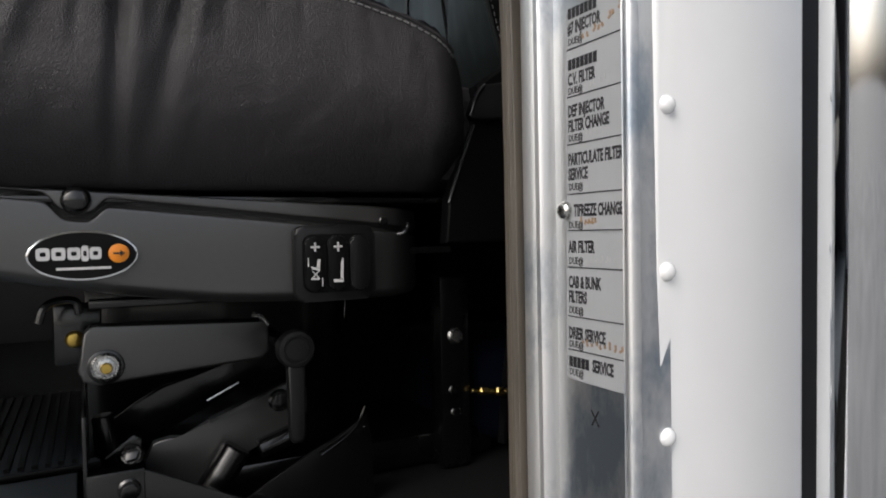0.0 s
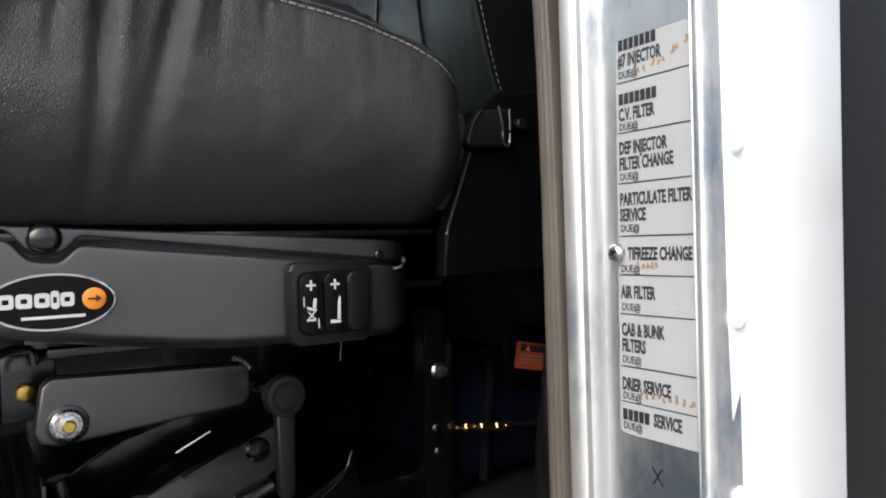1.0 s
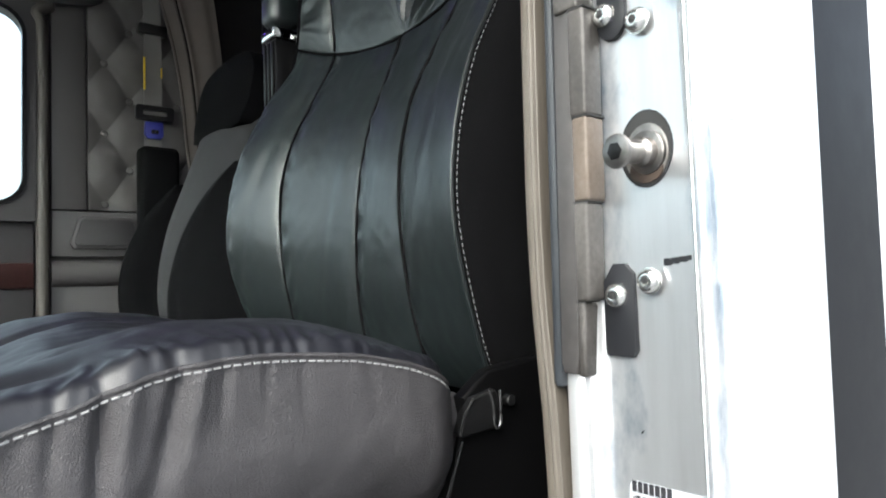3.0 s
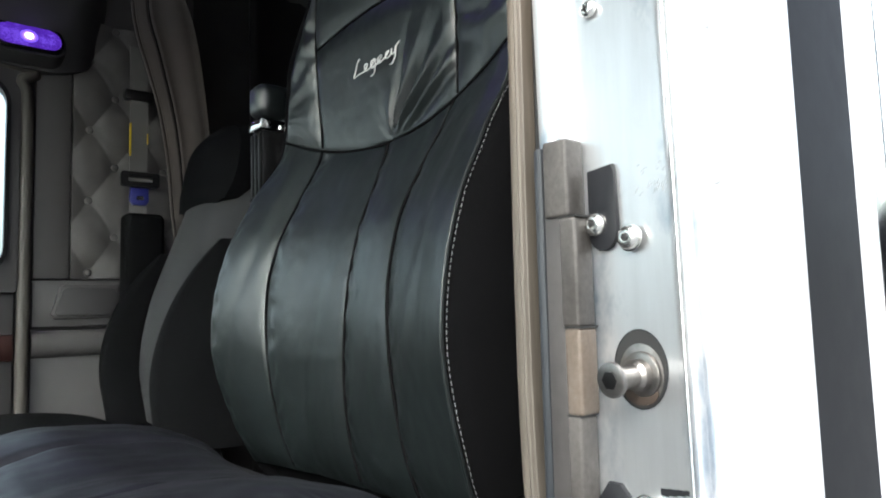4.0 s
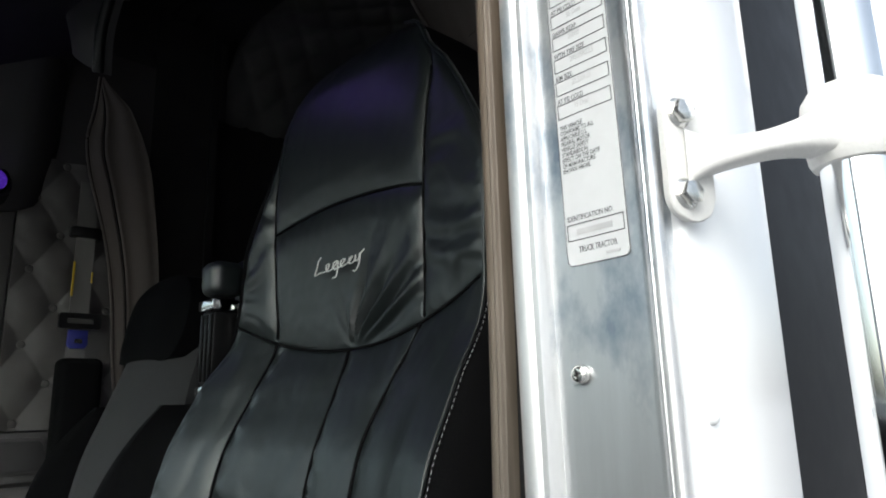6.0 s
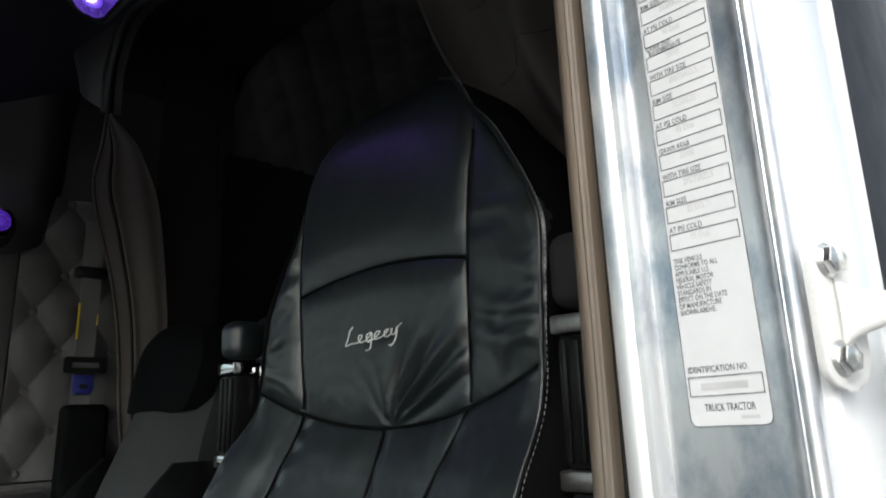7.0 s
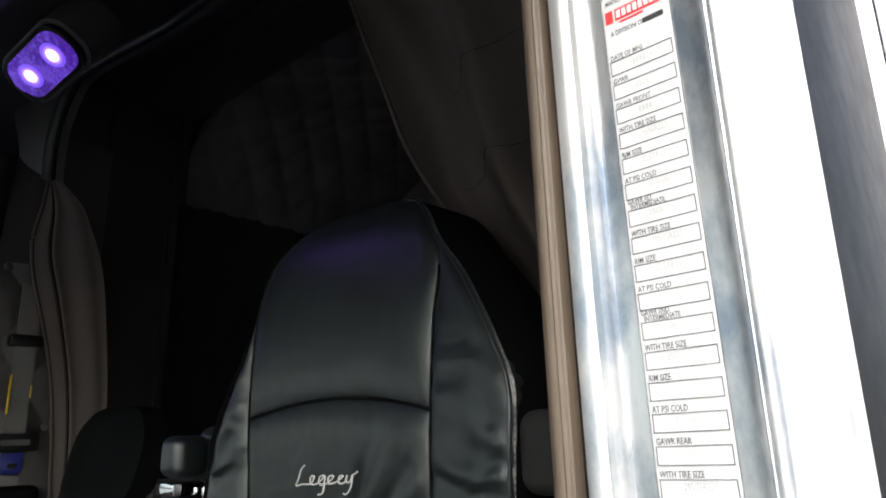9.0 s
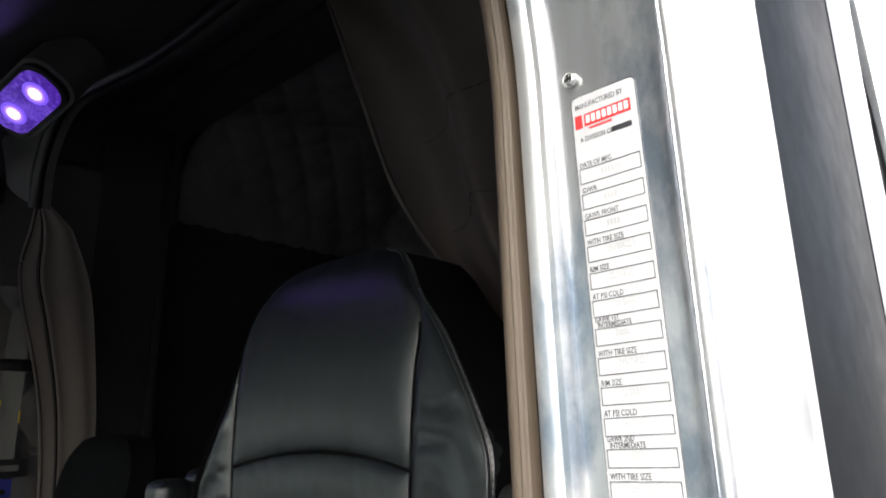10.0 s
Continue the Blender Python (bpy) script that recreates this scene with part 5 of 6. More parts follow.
def maker_label():
    X = 0.2616
    lb = thing("certification_label", (X, 0.349, 2.3), "long silver-grey vehicle certification label with outlined boxes on the jamb", "label")
    LEFT, W, TOP, BOT = 0.3770, 0.0416, 2.5245, 2.1085
    H = TOP - BOT
    # above 2.53 m the frame bends away, so the label is laid on the straight part
    pivot = Vector((X, LEFT, TOP))
    slant = Matrix.Translation(pivot) @ Matrix.Rotation(radians(-1.45), 4, "X") @ Matrix.Translation(-pivot)
    out = rounded(W, H, 0.004)
    part("paper", prism(out, 0.0003, slant @ on_jamb(LEFT - W / 2, (TOP + BOT) / 2, X)), SILVER_LABEL, lb, "", False)
    part("border", ring(out, [(x * 0.985, y * 0.9985) for x, y in out], 0.0002, slant @ on_jamb(LEFT - W / 2, (TOP + BOT) / 2, X - 0.0003)), GREY_INK, lb)
    q = slant @ on_jamb(LEFT, 0, X - 0.0004)

    def say(text, z, size=0.0050, x=0.0020, mat=GREY_INK, narrow=0.70):
        part("print", lettering(text, size, q @ Matrix.Translation((x, z, 0)), narrow, 0.00006, 0.00006), mat, lb)
    say("MANUFACTURED BY", 2.5160, 0.0050, 0.0025, GREY_INK, 0.66)
    part("red_emblem", bar(0.0018, 2.5035, 0.0048, 0.0085, q), RED_INK, lb, "red emblem patch")
    part("red_band", bar(0.0080, 2.5040, 0.0295, 0.0078, q), RED_INK, lb, "red name band")
    part("band_shapes", joined([bar(0.0092 + 0.0035 * k, 2.5054, 0.0024, 0.0050, q @ Matrix.Translation((0, 0, 0.0003))) for k in range(8)]), EMBLEM_WHITE, lb)
    part("print_bar", bar(0.0105, 2.5015, 0.0150, 0.0012, q), RED_INK, lb)
    say("A DIVISION OF", 2.4945, 0.0046, 0.0040)
    part("print_bar", bar(0.0245, 2.4945, 0.0125, 0.0032, q), INK, lb)
    rows = ["DATE OF MFG", "GVWR", "GAWR FRONT", "WITH TIRE SIZE", "RIM SIZE", "AT PSI COLD", "GAWR 1ST|INTERMEDIATE", "WITH TIRE SIZE", "RIM SIZE", "AT PSI COLD", "GAWR 2ND|INTERMEDIATE",
            "WITH TIRE SIZE", "RIM SIZE", "AT PSI COLD", "GAWR REAR", "WITH TIRE SIZE", "RIM SIZE", "AT PSI COLD"]
    x0, w, h, t = 0.0016, 0.0380, 0.0094, 0.0004
    values = ["", "", "", "295/80R22.5", "22.5X8.25", "100 Single", "20000", "295/75R22.5", "22.5X8.25", "95 Dual", "20000", "295/75R22.5", "22.5X8.25", "95 Dual", "20000", "295/75R22.5", "22.5X8.25", "95 Dual"]
    for k, text in enumerate(rows):
        z = 2.4685 - 0.01568 * k
        two = text.split("|")
        if len(two) == 1:
            say(text, z + h + 0.0007, 0.0046)
        else:
            say(two[1], z + h + 0.0004, 0.0042, 0.0035)
            say(two[0], z + h + 0.0036, 0.0042)
        part("box_outline", joined([bar(x0, z, w, t, q), bar(x0, z + h - t, w, t, q), bar(x0, z + t, t, h - 2 * t, q), bar(x0 + w - t, z + t, t, h - 2 * t, q)]), GREY_INK, lb)
        if values[k]:
            say(values[k], z + 0.0042, 0.0054, 0.0135, FAINT_INK, 0.62)
            continue
        wd = (0.012, 0.009, 0.009)[k]
        part("print_bar", joined([bar(0.0155 + 0.0021 * j, z + 0.0032, 0.0014, 0.0036, q, 0.0002) for j in range(round(wd / 0.0021))]), FAINT_INK, lb)
    for k, text in enumerate(["THIS VEHICLE", "CONFORMS TO ALL", "APPLICABLE U.S.", "FEDERAL MOTOR", "VEHICLE SAFETY", "STANDARDS IN", "EFFECT ON THE DATE", "OF MANUFACTURE", "SHOWN ABOVE."]):
        say(text, 2.1945 - 0.00355 * k, 0.0040, 0.0020, GREY_INK, 0.66)
    say("IDENTIFICATION NO.", 2.1355, 0.0046)
    z, h = 2.1235, 0.0100
    part("box_outline", joined([bar(x0, z, w, t, q), bar(x0, z + h - t, w, t, q), bar(x0, z + t, t, h - 2 * t, q), bar(x0 + w - t, z + t, t, h - 2 * t, q)]), GREY_INK, lb)
    part("print_bar", bar(0.0080, 2.1265, 0.0240, 0.0036, q, 0.0002), FAINT_INK, lb)
    say("TRUCK TRACTOR", 2.1160, 0.0052, 0.0085, GREY_INK, 0.60)
    part("print_bar", bar(0.0265, 2.1118, 0.0090, 0.0016, q), FAINT_INK, lb)


def jamb_hardware():
    for y, z, r, cr in ((0.3595, 1.7455, 0.0072, False), (0.3375, 1.7535, 0.0068, False), (0.3620, 1.9125, 0.0072, False), (0.3395, 1.9025, 0.0070, False)):
        s = thing("jamb_screw", (0.262, y, z), "bright domed star-drive screw in the aluminium jamb", "screw", "striker screws")
        b = screw_head((0.2595, y, z), (-1, 0, 0), r, SCREW, "head", s, False, "", r * 1.12)
        part("star_recess", lathe([(r * 0.34, 0), (r * 0.34, r * 0.1), (r * 0.3, r * 0.12)], (0.2595 - r * 0.74, y, z), (-1, 0, 0), 6), DARK_METAL, b)
    for y, z, r in ((0.3620, 2.0465, 0.0056), (0.3755, 2.5370, 0.0050)):
        s = thing("cross_head_screw", (0.262, y, z), "dull zinc cross-head screw in the aluminium jamb", "screw", "jamb screws")
        screw_head((0.2612, y, z), (-1, 0, 0), r, SCREW, "head", s, True)
    # worn striker plates along the flange
    pl = thing("striker_plate", (0.25, 0.38, 1.83), "worn dirty brown-grey striker wear plates beside the seal", "striker plate")
    part("wear_strip", prism([(-0.0065, -0.134), (0.0035, -0.134), (0.0070, -0.120), (0.0070, 0.132), (0.0060, 0.134), (-0.0060, 0.134), (-0.0070, 0.130), (-0.0070, -0.128)], 0.0150, on_jamb(0.3855, 1.8330, 0.2620), 0.0020, 3), GREY_WEDGE, pl, "smooth grey wear strip")
    for z0, z1, y0, y1, x in ((1.698, 1.742, 0.3735, 0.3800, 0.2462), (1.7425, 1.8010, 0.3690, 0.3795, 0.2455), (1.8015, 1.8520, 0.3668, 0.3785, 0.2448), (1.8525, 1.9180, 0.3672, 0.3800, 0.2452), (1.9185, 1.9660, 0.3715, 0.3905, 0.2446)):
        part("wear_block", box(x, 0.262, y0, y1, z0, z1, 0.0022, 3), TAN_WEDGE if z0 == 1.8015 else WEDGE, pl)
        if z1 < 1.95:
            part("joint", box(x + 0.0005, 0.262, y0 - 0.0004, y1, z1 - 0.0003, z1 + 0.0009), DARK_METAL, pl, "dark line at the joint")
    part("backing_strip", box(0.2475, 0.262, 0.3935, 0.4010, 1.69, 1.965, 0.003), SLATE_RUBBER, pl, "blue-grey rubber strip")
    # black filler stands for the shade in the gap beside the wear plates
    part("gap_shade", box(0.2505, 0.2622, 0.386, 0.393, 1.70, 1.966, 0.001), BLACK_PLASTIC, pl)
    part("tab", prism([(-0.011, -0.034), (-0.010, -0.038), (0.008, -0.038), (0.0105, -0.034), (0.0095, 0.010), (0.004, 0.016), (-0.004, 0.016), (-0.011, 0.006)], 0.0035, on_jamb(0.3580, 1.7480, 0.2620), 0.001), DARK_STRIP, pl, "dirty dark grey tab")
    part("tab", prism([(-0.009, 0.033), (0.009, 0.035), (0.010, 0.030), (0.011, -0.004), (0.0098, -0.0095), (0.0066, -0.0138), (0.0020, -0.0160), (-0.0030, -0.0155), (-0.0070, -0.0125), (-0.009, -0.007)], 0.0035, on_jamb(0.3585, 1.9125, 0.2620), 0.001), DARK_STRIP, pl, "dirty dark grey tab")
    st = thing("striker_pin", (0.262, 0.339, 1.828), "steel door striker pin in a dark rusty hole in the jamb", "striker")
    oval = [(0.0165 * math.cos(2 * math.pi * k / 28), 0.0215 * math.sin(2 * math.pi * k / 28)) for k in range(28)]
    # flat dark ellipse paints the hollow's shade; the paler dish sits lower
    part("hole", prism(oval, 0.0006, on_jamb(0.3385, 1.8285, 0.2620)), DARK_METAL, st, "flat dark ellipse for the shaded hole")
    part("dish", prism([(x * 0.86, y * 0.80 - 0.0028) for x, y in oval], 0.0006, on_jamb(0.3380, 1.8285, 0.2615), 0.0004), WORN_STEEL, st, "worn steel floor of the hole")
    part("rust", prism([(x * 0.66, y * 0.34 - 0.0125) for x, y in oval], 0.0005, on_jamb(0.3380, 1.8285, 0.2609)), RUST, st, "rust at the foot of the pin")
    part("hole_rim", ring([(x * 1.04, y * 1.04) for x, y in oval], oval, 0.0010, on_jamb(0.3385, 1.8285, 0.2622)), DARK_STRIP, st)
    a, b = Vector((0.262, 0.337, 1.826)), Vector((0.2345, 0.340, 1.8245))
    part("washer", lathe([(0.0125, 0), (0.0125, 0.0018), (0.0115, 0.0024)], a + Vector((-0.0006, 0, 0)), b - a, 24), WORN_STEEL, st)
    part("shaft", lathe([(0.0088, 0), (0.0088, 0.008), (0.0066, 0.010), (0.0066, 0.024)], a, b - a, 24), WORN_STEEL, st)
    hd = part("pin_head", lathe([(0.0066, 0.0), (0.0095, 0.0008), (0.0098, 0.0022), (0.0094, 0.0036), (0.0080, 0.0042)], a + (b - a).normalized() * 0.0235, b - a, 28), WORN_STEEL, st)
    part("star_recess", lathe([(0.0052, 0), (0.0052, 0.0004), (0.0046, 0.0006)], a + (b - a).normalized() * 0.0276, b - a, 6), BLACK_PLASTIC, hd)
    # scuffs left by the latch
    sc = thing("paint_scuffs", (0.2616, 0.32, 1.94), "white scuff marks on the aluminium jamb", "marks")
    rng = random.Random(9)
    for k in range(44):
        y, z = rng.uniform(0.308, 0.338), rng.choice((1.928, 1.940)) + rng.uniform(-0.003, 0.003)
        part("scuff", bar(0, 0, rng.uniform(0.0012, 0.005), rng.uniform(0.0003, 0.0006), on_jamb(y, z, 0.2619) @ pose(0, 0, 0, 0, 0, rng.uniform(30, 75)), 0.0001), STICKER, sc)
    dk = thing("scratch_mark", (0.2616, 0.322, 1.77), "dark smeared scratch on the aluminium jamb", "marks")
    for k in range(5):
        part("streak", bar(0, 0, 0.005, 0.004 - 0.0004 * k, on_jamb(0.330 - 0.0048 * k, 1.7615 + 0.0008 * k, 0.2619), 0.0001), DARK_STRIP, dk)
    ch = thing("chip_mark", (0.2616, 0.34, 1.67), "small dark chip in the aluminium jamb", "marks")
    part("chip", prism([(0, 0), (0.0016, 0.0022), (0.0030, 0.0028), (0.0018, 0.0008)], 0.0002, on_jamb(0.349, 1.667, 0.2619)), INK, ch)


def grab_rail():
    g = thing("grab_rail", (0.347, 0.231, 1.2), "chrome grab rail on a white cast bracket beside the door", "grab rail")
    cx, cy = 0.353, 0.2310
    part("tube", lathe([(0.0185, 0), (0.019, 0.001), (0.019, 2.0), (0.0165, 2.007), (0.010, 2.011), (0.001, 2.012)], (cx, cy, 0.95), (0, 0, 1), 40), CHROME, g, "polished chrome tube")
    turn = Vector((-0.30, -0.954, 0))       # the plate sits on the rounded corner of the skin
    plate = prism(rounded(0.034, 0.074, 0.014), 0.0040, axes((0.954, -0.30, 0), (0, 0, 1), turn, (0.2825, 0.2965, 2.1610)), 0.0015, 3)
    arm = bmesh.new()
    path = smooth_path([(0.283, 0.2965, 2.1600), (0.292, 0.284, 2.1605), (0.305, 0.268, 2.1635), (0.322, 0.251, 2.1690), (0.343, 0.236, 2.1760)], 7)
    rings = []
    for k, p in enumerate(path):
        f = k / (len(path) - 1)
        hh = 0.0068 + 0.011 * (1 - f) ** 5 + 0.011 * max(0.0, f - 0.5) ** 2 / 0.25
        ww = 0.0085 + 0.004 * f
        d = (path[min(k + 1, len(path) - 1)] - path[max(k - 1, 0)]).normalized()
        s = d.cross(Vector((0, 0, 1))).normalized()
        rings.append([arm.verts.new(p + s * ww * math.copysign(abs(math.cos(a)) ** 0.5, math.cos(a)) + Vector((0, 0, 1)) * hh * math.copysign(abs(math.sin(a)) ** 0.5, math.sin(a))) for a in (2 * math.pi * j / 24 + 0.08 for j in range(24))])
    for a, b in zip(rings, rings[1:]):
        for j in range(24):
            arm.faces.new((a[j], a[(j + 1) % 24], b[(j + 1) % 24], b[j]))
    arm.faces.new(rings[0][::-1])
    arm.faces.new(rings[-1])
    collar = lathe([(0.0195, -0.0245), (0.0215, -0.0240), (0.0235, -0.020), (0.0250, -0.008), (0.0250, 0.006), (0.0238, 0.015), (0.020, 0.0205), (0.012, 0.0235), (0.001, 0.0240)], (cx, cy, 2.1790), (0, 0, 1), 40)
    br = part("bracket", joined([plate, arm, collar]), CAST_WHITE, g, "white painted cast bracket")
    for x, z in ((0.2755, 2.1850), (0.2760, 2.1385)):
        hex_bolt((x + 0.001, 0.2945, z), turn, 0.0070, SCREW, br, "bolt", 1.25)


TILT["slope"] = 0.0150
service_sticker()
maker_label()
jamb_hardware()
TILT["slope"], TILT["about"] = 0.020, 2.16
grab_rail()
TILT["slope"] = 0.0


# ---------------------------------------------------------------- behind the driver's seat base
def low_clutter():
    ln = thing("air_line", (0.44, 0.715, 1.32), "black air hose with a brass coupling behind the seat base", "air hose")
    part("hose", tube([(0.470, 0.712, 1.3145), (0.52, 0.70, 1.312), (0.58, 0.72, 1.30), (0.62, 0.80, 1.26)], 0.004, 10), BLACK_PLASTIC, ln)
    for x0, x1, r in ((0.393, 0.404, 0.003), (0.404, 0.416, 0.0052), (0.416, 0.426, 0.004), (0.426, 0.438, 0.0056), (0.438, 0.448, 0.0040), (0.448, 0.462, 0.0058), (0.462, 0.474, 0.0044)):
        z = lambda x: 1.3255 - (x - 0.397) * 0.15
        part("fitting", rod((x0, 0.708, z(x0)), (x1, 0.708, z(x1)), r, 6 if r > 0.005 else 14), BRASS, ln, "brass fitting")
    wl = thing("warning_label", (0.50, 0.712, 1.39), "orange-red warning label with dark print on the seat frame", "label")
    m = on_side(0.5165, 1.3905, 0.712) @ pose(0, 0, 0, 0, 0, -11)
    part("label", prism(rounded(0.060, 0.032, 0.002), 0.0006, m), WARNING, wl, "", False)
    q = m @ Matrix.Translation((0, 0, 0.0007))
    part("print_band", bar(-0.024, 0.005, 0.050, 0.008, q), INK, wl)
    part("print_triangle", prism([(-0.016, 0.0058), (-0.009, 0.0058), (-0.0125, 0.0122)], 0.0003, q @ Matrix.Translation((0, 0, 0.0004))), ORANGE, wl)
    for k in range(3):
        part("print_bar", bar(-0.022, -0.001 - 0.0042 * k, 0.040 - 0.006 * k, 0.0018, q), PENCIL, wl)
    part("backing", box(0.472, 0.557, 0.7135, 0.722, 1.36, 1.43, 0.002), BLACK_STEEL, wl)
    bag = thing("blue_bag", (0.52, 0.80, 1.24), "dark blue cloth bag on the floor behind the seat", "bag")
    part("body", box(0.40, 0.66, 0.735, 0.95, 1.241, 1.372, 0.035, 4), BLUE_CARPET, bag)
    part("strap", tube([(0.45, 0.733, 1.25), (0.455, 0.728, 1.33), (0.47, 0.74, 1.374), (0.50, 0.79, 1.380)], 0.006, 8), BLACK_CLOTH, bag)
    blk = thing("grey_sleeve", (0.49, 0.64, 1.24), "dark grey crumpled sleeve standing behind the seat", "sleeve")

    def sl(u, v):
        a = 2 * math.pi * u
        z = lerp(1.241, 1.422, v)
        r = 0.030 - 0.012 * v ** 3 + 0.003 * math.sin(5 * a + 9 * v)
        return Vector((0.489 + r * math.cos(a) + 0.010 * v, 0.640 + r * math.sin(a), z))
    part("sleeve", sheet(sl, 28, 18, (0, 0, 0.002)), SOFT_PLASTIC, blk)


# ---------------------------------------------------------------- across the cab
def passenger_seat():
    PY = 1.755
    st = thing("passenger_seat", (0.5, PY, 1.24), "grey and black cloth passenger seat with a black headrest", "seat")
    px = table([(1.62, 0.47), (1.75, 0.455), (1.90, 0.475), (2.05, 0.52), (2.20, 0.57), (2.42, 0.61)])
    wid = table([(1.62, 0.25), (1.80, 0.262), (1.92, 0.245), (2.00, 0.215), (2.08, 0.185), (2.16, 0.172), (2.30, 0.165), (2.36, 0.14), (2.39, 0.08)])

    def centre(u, v):
        z = lerp(1.62, 2.19, v)
        w = wid(z) * 0.98
        y = PY + w * (2 * u - 1)
        return Vector((px(z) - 0.015 * (1 - (2 * u - 1) ** 2) + 0.05 * abs(2 * u - 1) ** 4, y, z))
    part("back_centre", sheet(centre, 24, 50, (0.10, 0, 0)), GREY_CLOTH, st, "grey woven cloth centre")
    for s in (-1, 1):
        def wing(u, v, s=s):
            z = lerp(1.60, 2.04, v)
            w = wid(z)
            inner = w * (0.80 + 0.14 * v if s > 0 else 0.30 + 0.65 * v ** 2.4)
            y = PY + s * lerp(inner, w + 0.015, u)
            rise = 0.075 * math.sin(math.pi * min(1, 0.1 + 0.9 * u)) ** 0.7 * (1 - v ** 4)
            return Vector((px(z) - rise + 0.12 * max(0.0, u - 0.6), y, z))
        part("back_wing", sheet(wing, 20, 40, (0.06, 0, 0)), BLACK_CLOTH, st, "black cloth side wing")

    def rest(u, v):
        a = 2 * v - 1
        w = 0.172 * (1 - 0.35 * max(0.0, a) ** 3) * (1 - 0.12 * max(0, -a) ** 4)
        y = PY + w * (2 * u - 1)
        z = 2.235 + 0.105 * a - 0.012 * (2 * u - 1) ** 2 * (1 if a > 0 else -1)
        return Vector((px(z) - 0.004 - 0.03 * (1 - (2 * u - 1) ** 4) * (1 - a ** 4), y, z))
    part("headrest", sheet(rest, 28, 28, (0.05, 0, 0)), BLACK_CLOTH, st, "black cloth headrest")
    def cush(u, v):
        x, y = lerp(-0.05, 0.50, u), lerp(PY - 0.26, PY + 0.26, v)
        return Vector((x, y, 1.60 + 0.06 * math.sin(math.pi * min(1, u * 1.1 + 0.1)) ** 0.5 + 0.02 * (abs(2 * v - 1)) ** 2 - 0.05 * abs(2 * v - 1) ** 8))
    part("cushion", sheet(cush, 24, 24, (0, 0, -0.10)), BLACK_CLOTH, st)
    part("base", box(0.02, 0.46, PY - 0.2, PY + 0.2, 1.24, 1.50, 0.02), BLACK_PLASTIC, st)


def seat_belt():
    b = thing("seat_belt", (0.51, 2.13, 2.2), "grey seat belt with a buckle guide and a black sleeve", "seat belt")
    part("webbing", sheet(lambda u, v: Vector((0.510 + 0.024 * (2 * u - 1), 2.130 + 0.003 * math.sin(9 * v), lerp(2.15, 2.66, v))), 4, 20, (0, 0.003, 0)), WEBBING, b)
    part("tag", box(0.483, 0.488, 2.122, 2.127, 2.335, 2.430, 0.001), YELLOW, b, "yellow tag")
    part("tag", box(0.531, 0.534, 2.122, 2.127, 2.375, 2.405, 0.001), YELLOW, b, "yellow tag")
    m = on_side(0.512, 2.268, 2.128)
    g = part("guide", ring(rounded(0.105, 0.042, 0.008), rounded(0.066, 0.014, 0.004), 0.012, m), SOFT_PLASTIC, b)
    part("guide_plate", prism(rounded(0.066, 0.018, 0.003), 0.003, m), WEBBING, g)
    part("tongue", prism([(-0.024, 0.026), (0.024, 0.026), (0.026, -0.012), (0.018, -0.024), (-0.018, -0.024), (-0.026, -0.012)], 0.010, on_side(0.510, 2.218, 2.128), 0.003), BLUE_BUTTON, b, "blue plastic tongue")
    part("tongue_slot", prism(rounded(0.020, 0.012, 0.003), 0.001, on_side(0.511, 2.214, 2.1178)), SCREW, b, "bright latch plate")
    part("sleeve", box(0.464, 0.572, 2.085, 2.150, 1.72, 2.168, 0.018, 4), BLACK_CLOTH, b, "black sleeve over the buckle")
    part("anchor", box(0.47, 0.55, 2.118, 2.150, 2.50, 2.53, 0.006), SOFT_PLASTIC, b)


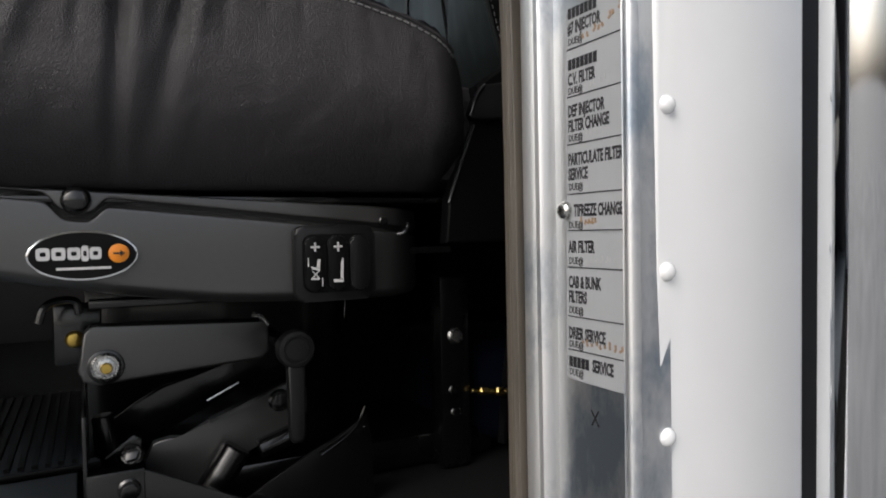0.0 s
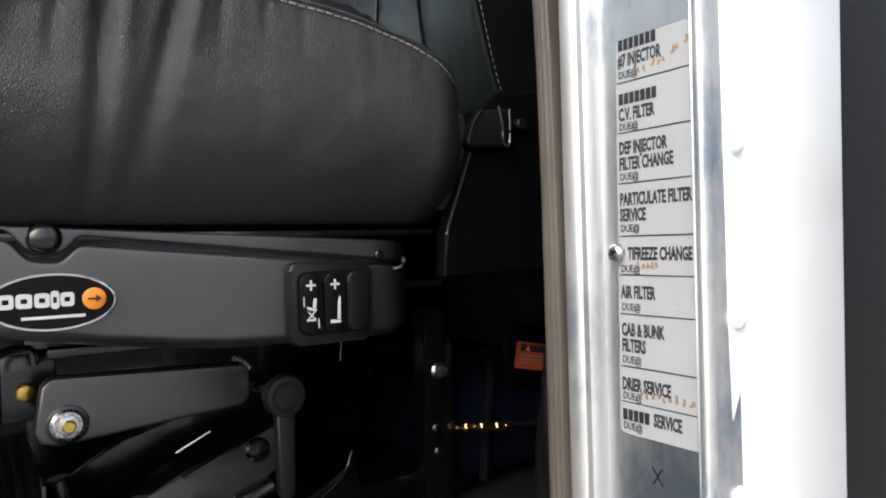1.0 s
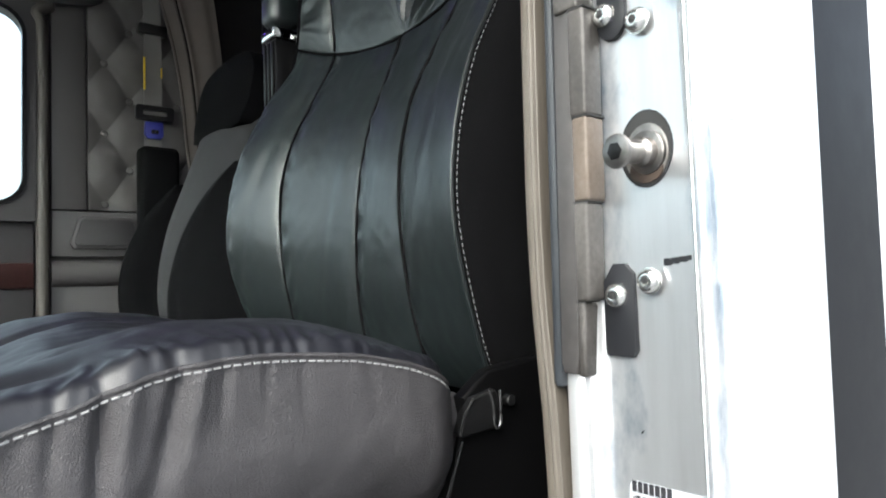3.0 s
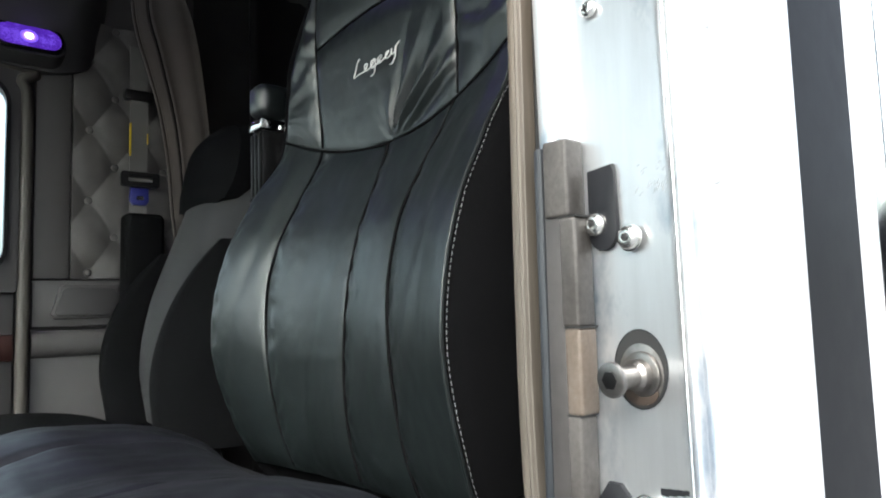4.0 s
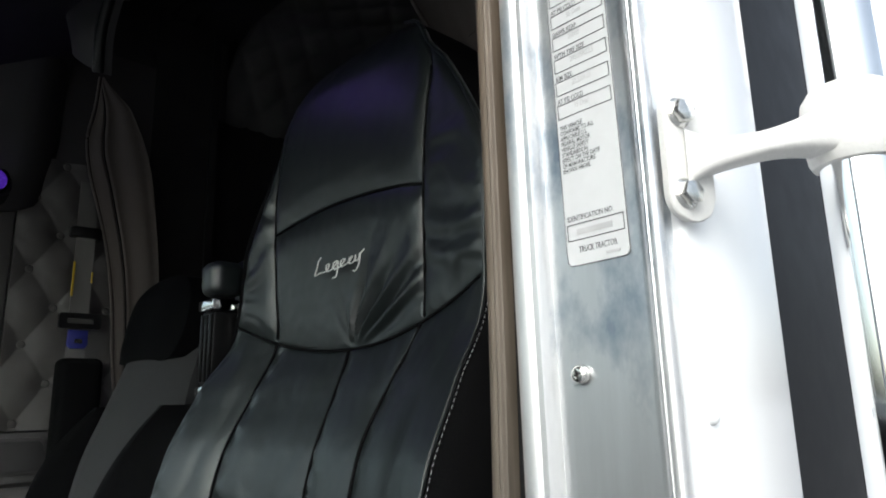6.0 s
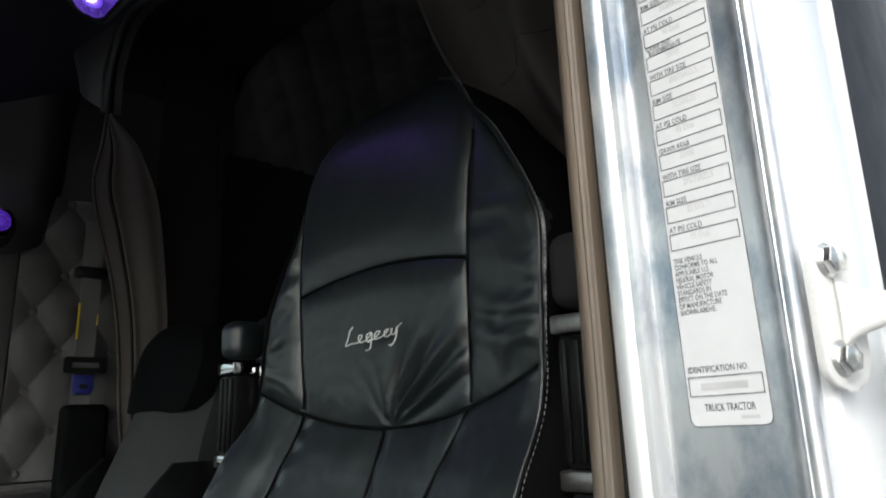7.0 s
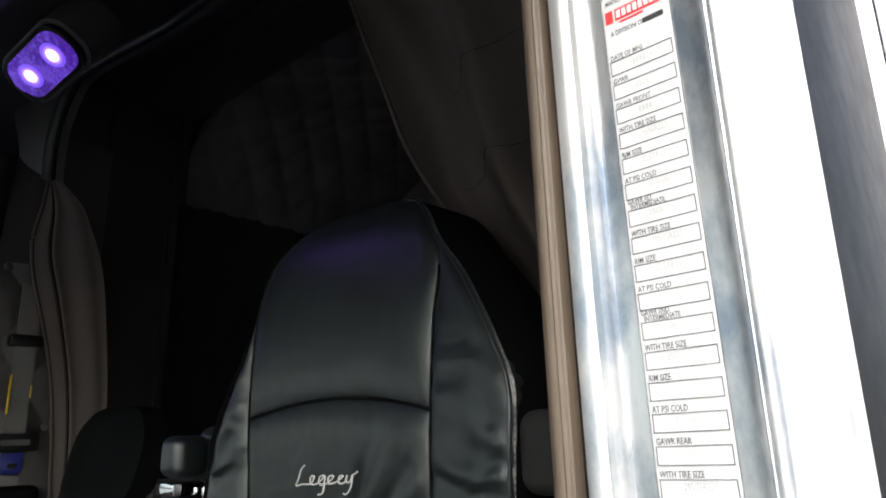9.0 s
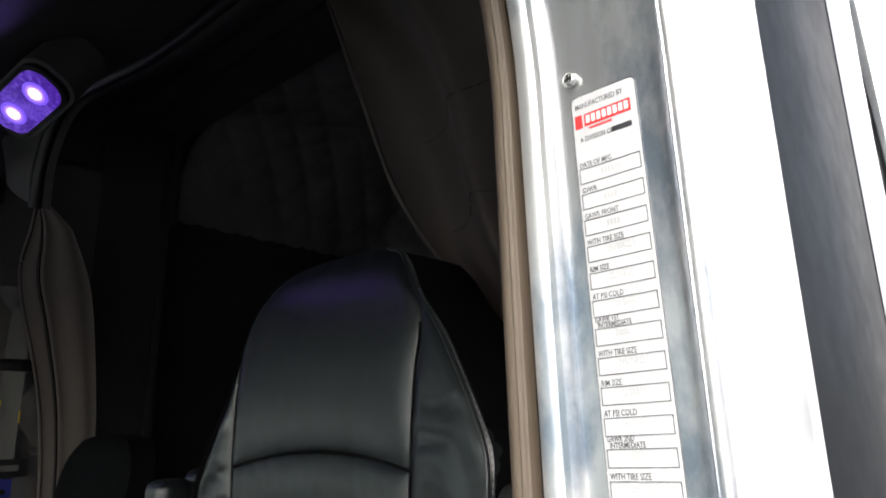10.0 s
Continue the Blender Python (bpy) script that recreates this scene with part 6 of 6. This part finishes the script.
def curtains():
    c = thing("curtain", (0.55, 2.0, 2.2), "brown-grey cloth sleeper curtain gathered beside the passenger seat", "curtain", "sleeper curtains")
    lx = table([(2.0, 0.600), (2.143, 0.578), (2.295, 0.566), (2.446, 0.542), (2.615, 0.497), (2.72, 0.466), (2.82, 0.476), (2.95, 0.484)])
    rx = table([(2.0, 0.668), (2.38, 0.653), (2.54, 0.634), (2.70, 0.608), (2.85, 0.556), (2.92, 0.500), (2.95, 0.488)])

    def cl(u, v):
        z = lerp(2.0, 2.94, v)
        k = (0.006 * math.sin(u * 2 * math.pi * 2.1 + 1.6 * math.sin(z * 3.1))) * (1 - v ** 6) + 0.006 * bell(u, 0.27, 0.035)
        return Vector((lerp(lx(z), rx(z), u), lerp(2.05, 1.97 + 0.07 * v ** 8, u) - 0.012 + k, z))
    part("cloth", sheet(cl, 80, 70, (0.0, 0.003, 0)), CURTAIN, c)
    part("piping", tube([cl(0.27, k / 16) + Vector((0, -0.001, 0)) for k in range(17)], 0.0022, 6), BLACK_CLOTH, c, "dark piping")
    part("hem", tube([cl(0.0, k / 10) + Vector((-0.001, -0.001, 0)) for k in range(11)], 0.0045, 8), CURTAIN, c)
    d = thing("curtain", (0.68, 0.6, 2.1), "brown-grey cloth sleeper curtain tied back behind the driver seat", "curtain", "sleeper curtains")
    iy = table([(2.0, 0.60), (2.20, 0.615), (2.367, 0.680), (2.624, 0.876), (2.83, 0.968), (3.02, 1.058), (3.2, 1.14)])

    def cr(u, v):
        z = lerp(2.0, 3.2, v)
        y0, y1 = iy(z), 0.40
        f = u + 0.05 * math.sin(z * 6)
        k = 0.030 * math.sin(f * 2 * math.pi * 2.4) + 0.009 * math.sin(f * 2 * math.pi * 5.3 + z * 5) + 0.006 * wob(u * 3, z * 2, 0, 3)
        return Vector((0.672 + k, lerp(y0, y1, u), z))
    cloth = part("cloth", sheet(cr, 90, 90, (0.003, 0, 0)), CURTAIN, d)
    part("hem", tube([cr(0.0, k / 20) for k in range(21)], 0.004, 8), CURTAIN, d)
    for v0, a, b in ((0.66, 0.12, 0.75), (0.52, 0.1, 0.7)):
        line = [cr(u, v0 + 0.10 * (u - a) + 0.006 * math.sin(u * 30)) + Vector((-0.002, 0, 0)) for u in (lerp(a, b, k / 200) for k in range(201))]
        tagged(part("seam", stitches(line, 0.02, 0.004, 0.0005), BLACK_CLOTH, cloth, "dark sewn seam"), kind="stuff")


def dome_lamp(at, m, lit, label):
    """A rounded interior lamp with two light points behind a violet lens."""
    l = thing("dome_lamp", at, label, "lamp", "interior lamps")
    part("bezel", ring(rounded(0.162, 0.080, 0.030, 6), rounded(0.148, 0.066, 0.026, 6), 0.010, m), BLACK_PLASTIC, l)
    part("housing", prism(rounded(0.176, 0.090, 0.034, 6), 0.096, m @ Matrix.Translation((0, 0, -0.098))), DARK_PANEL, l)
    part("lens", prism(rounded(0.149, 0.067, 0.026, 6), 0.011, m, 0.005, 3), LENS, l, "violet glowing lens")
    for s in lit:
        q = m @ Matrix.Translation((s, 0, 0.0118))
        # flat discs, brighter inwards, draw the glow; no such part in the lamp
        for k, r in enumerate((0.0205, 0.0155, 0.0115)):
            part("halo", prism(circle(r, 24), 0.0004, m @ Matrix.Translation((s, 0, 0.0110 + 0.0003 * k)), 0.0002), HALOS[k], l, "violet glow painted round a light point")
        part("light_point", prism(circle(0.0078, 16), 0.0012, q, 0.0008), LED, l, "bright violet light point")


low_clutter()
passenger_seat()
seat_belt()
curtains()
lamp_n = Vector((-0.50, -0.22, -0.84)).normalized()
lamp_x = (Vector((0, 1, 0)) - lamp_n * lamp_n.y).normalized()
up_m = axes(lamp_x, lamp_n.cross(lamp_x), lamp_n, (0.238, 1.316, 2.852))
dome_lamp((0.234, 1.312, 2.842), up_m, (-0.034, 0.034), "lit violet interior lamp in the roof lining")
side_m = axes((1, 0, 0), (0, 0.35, 0.937), (0, -0.937, 0.35), (0.228, 2.108, 2.612))
dome_lamp((0.228, 2.108, 2.612), side_m, (0.0,), "lit violet interior lamp in the header panel")
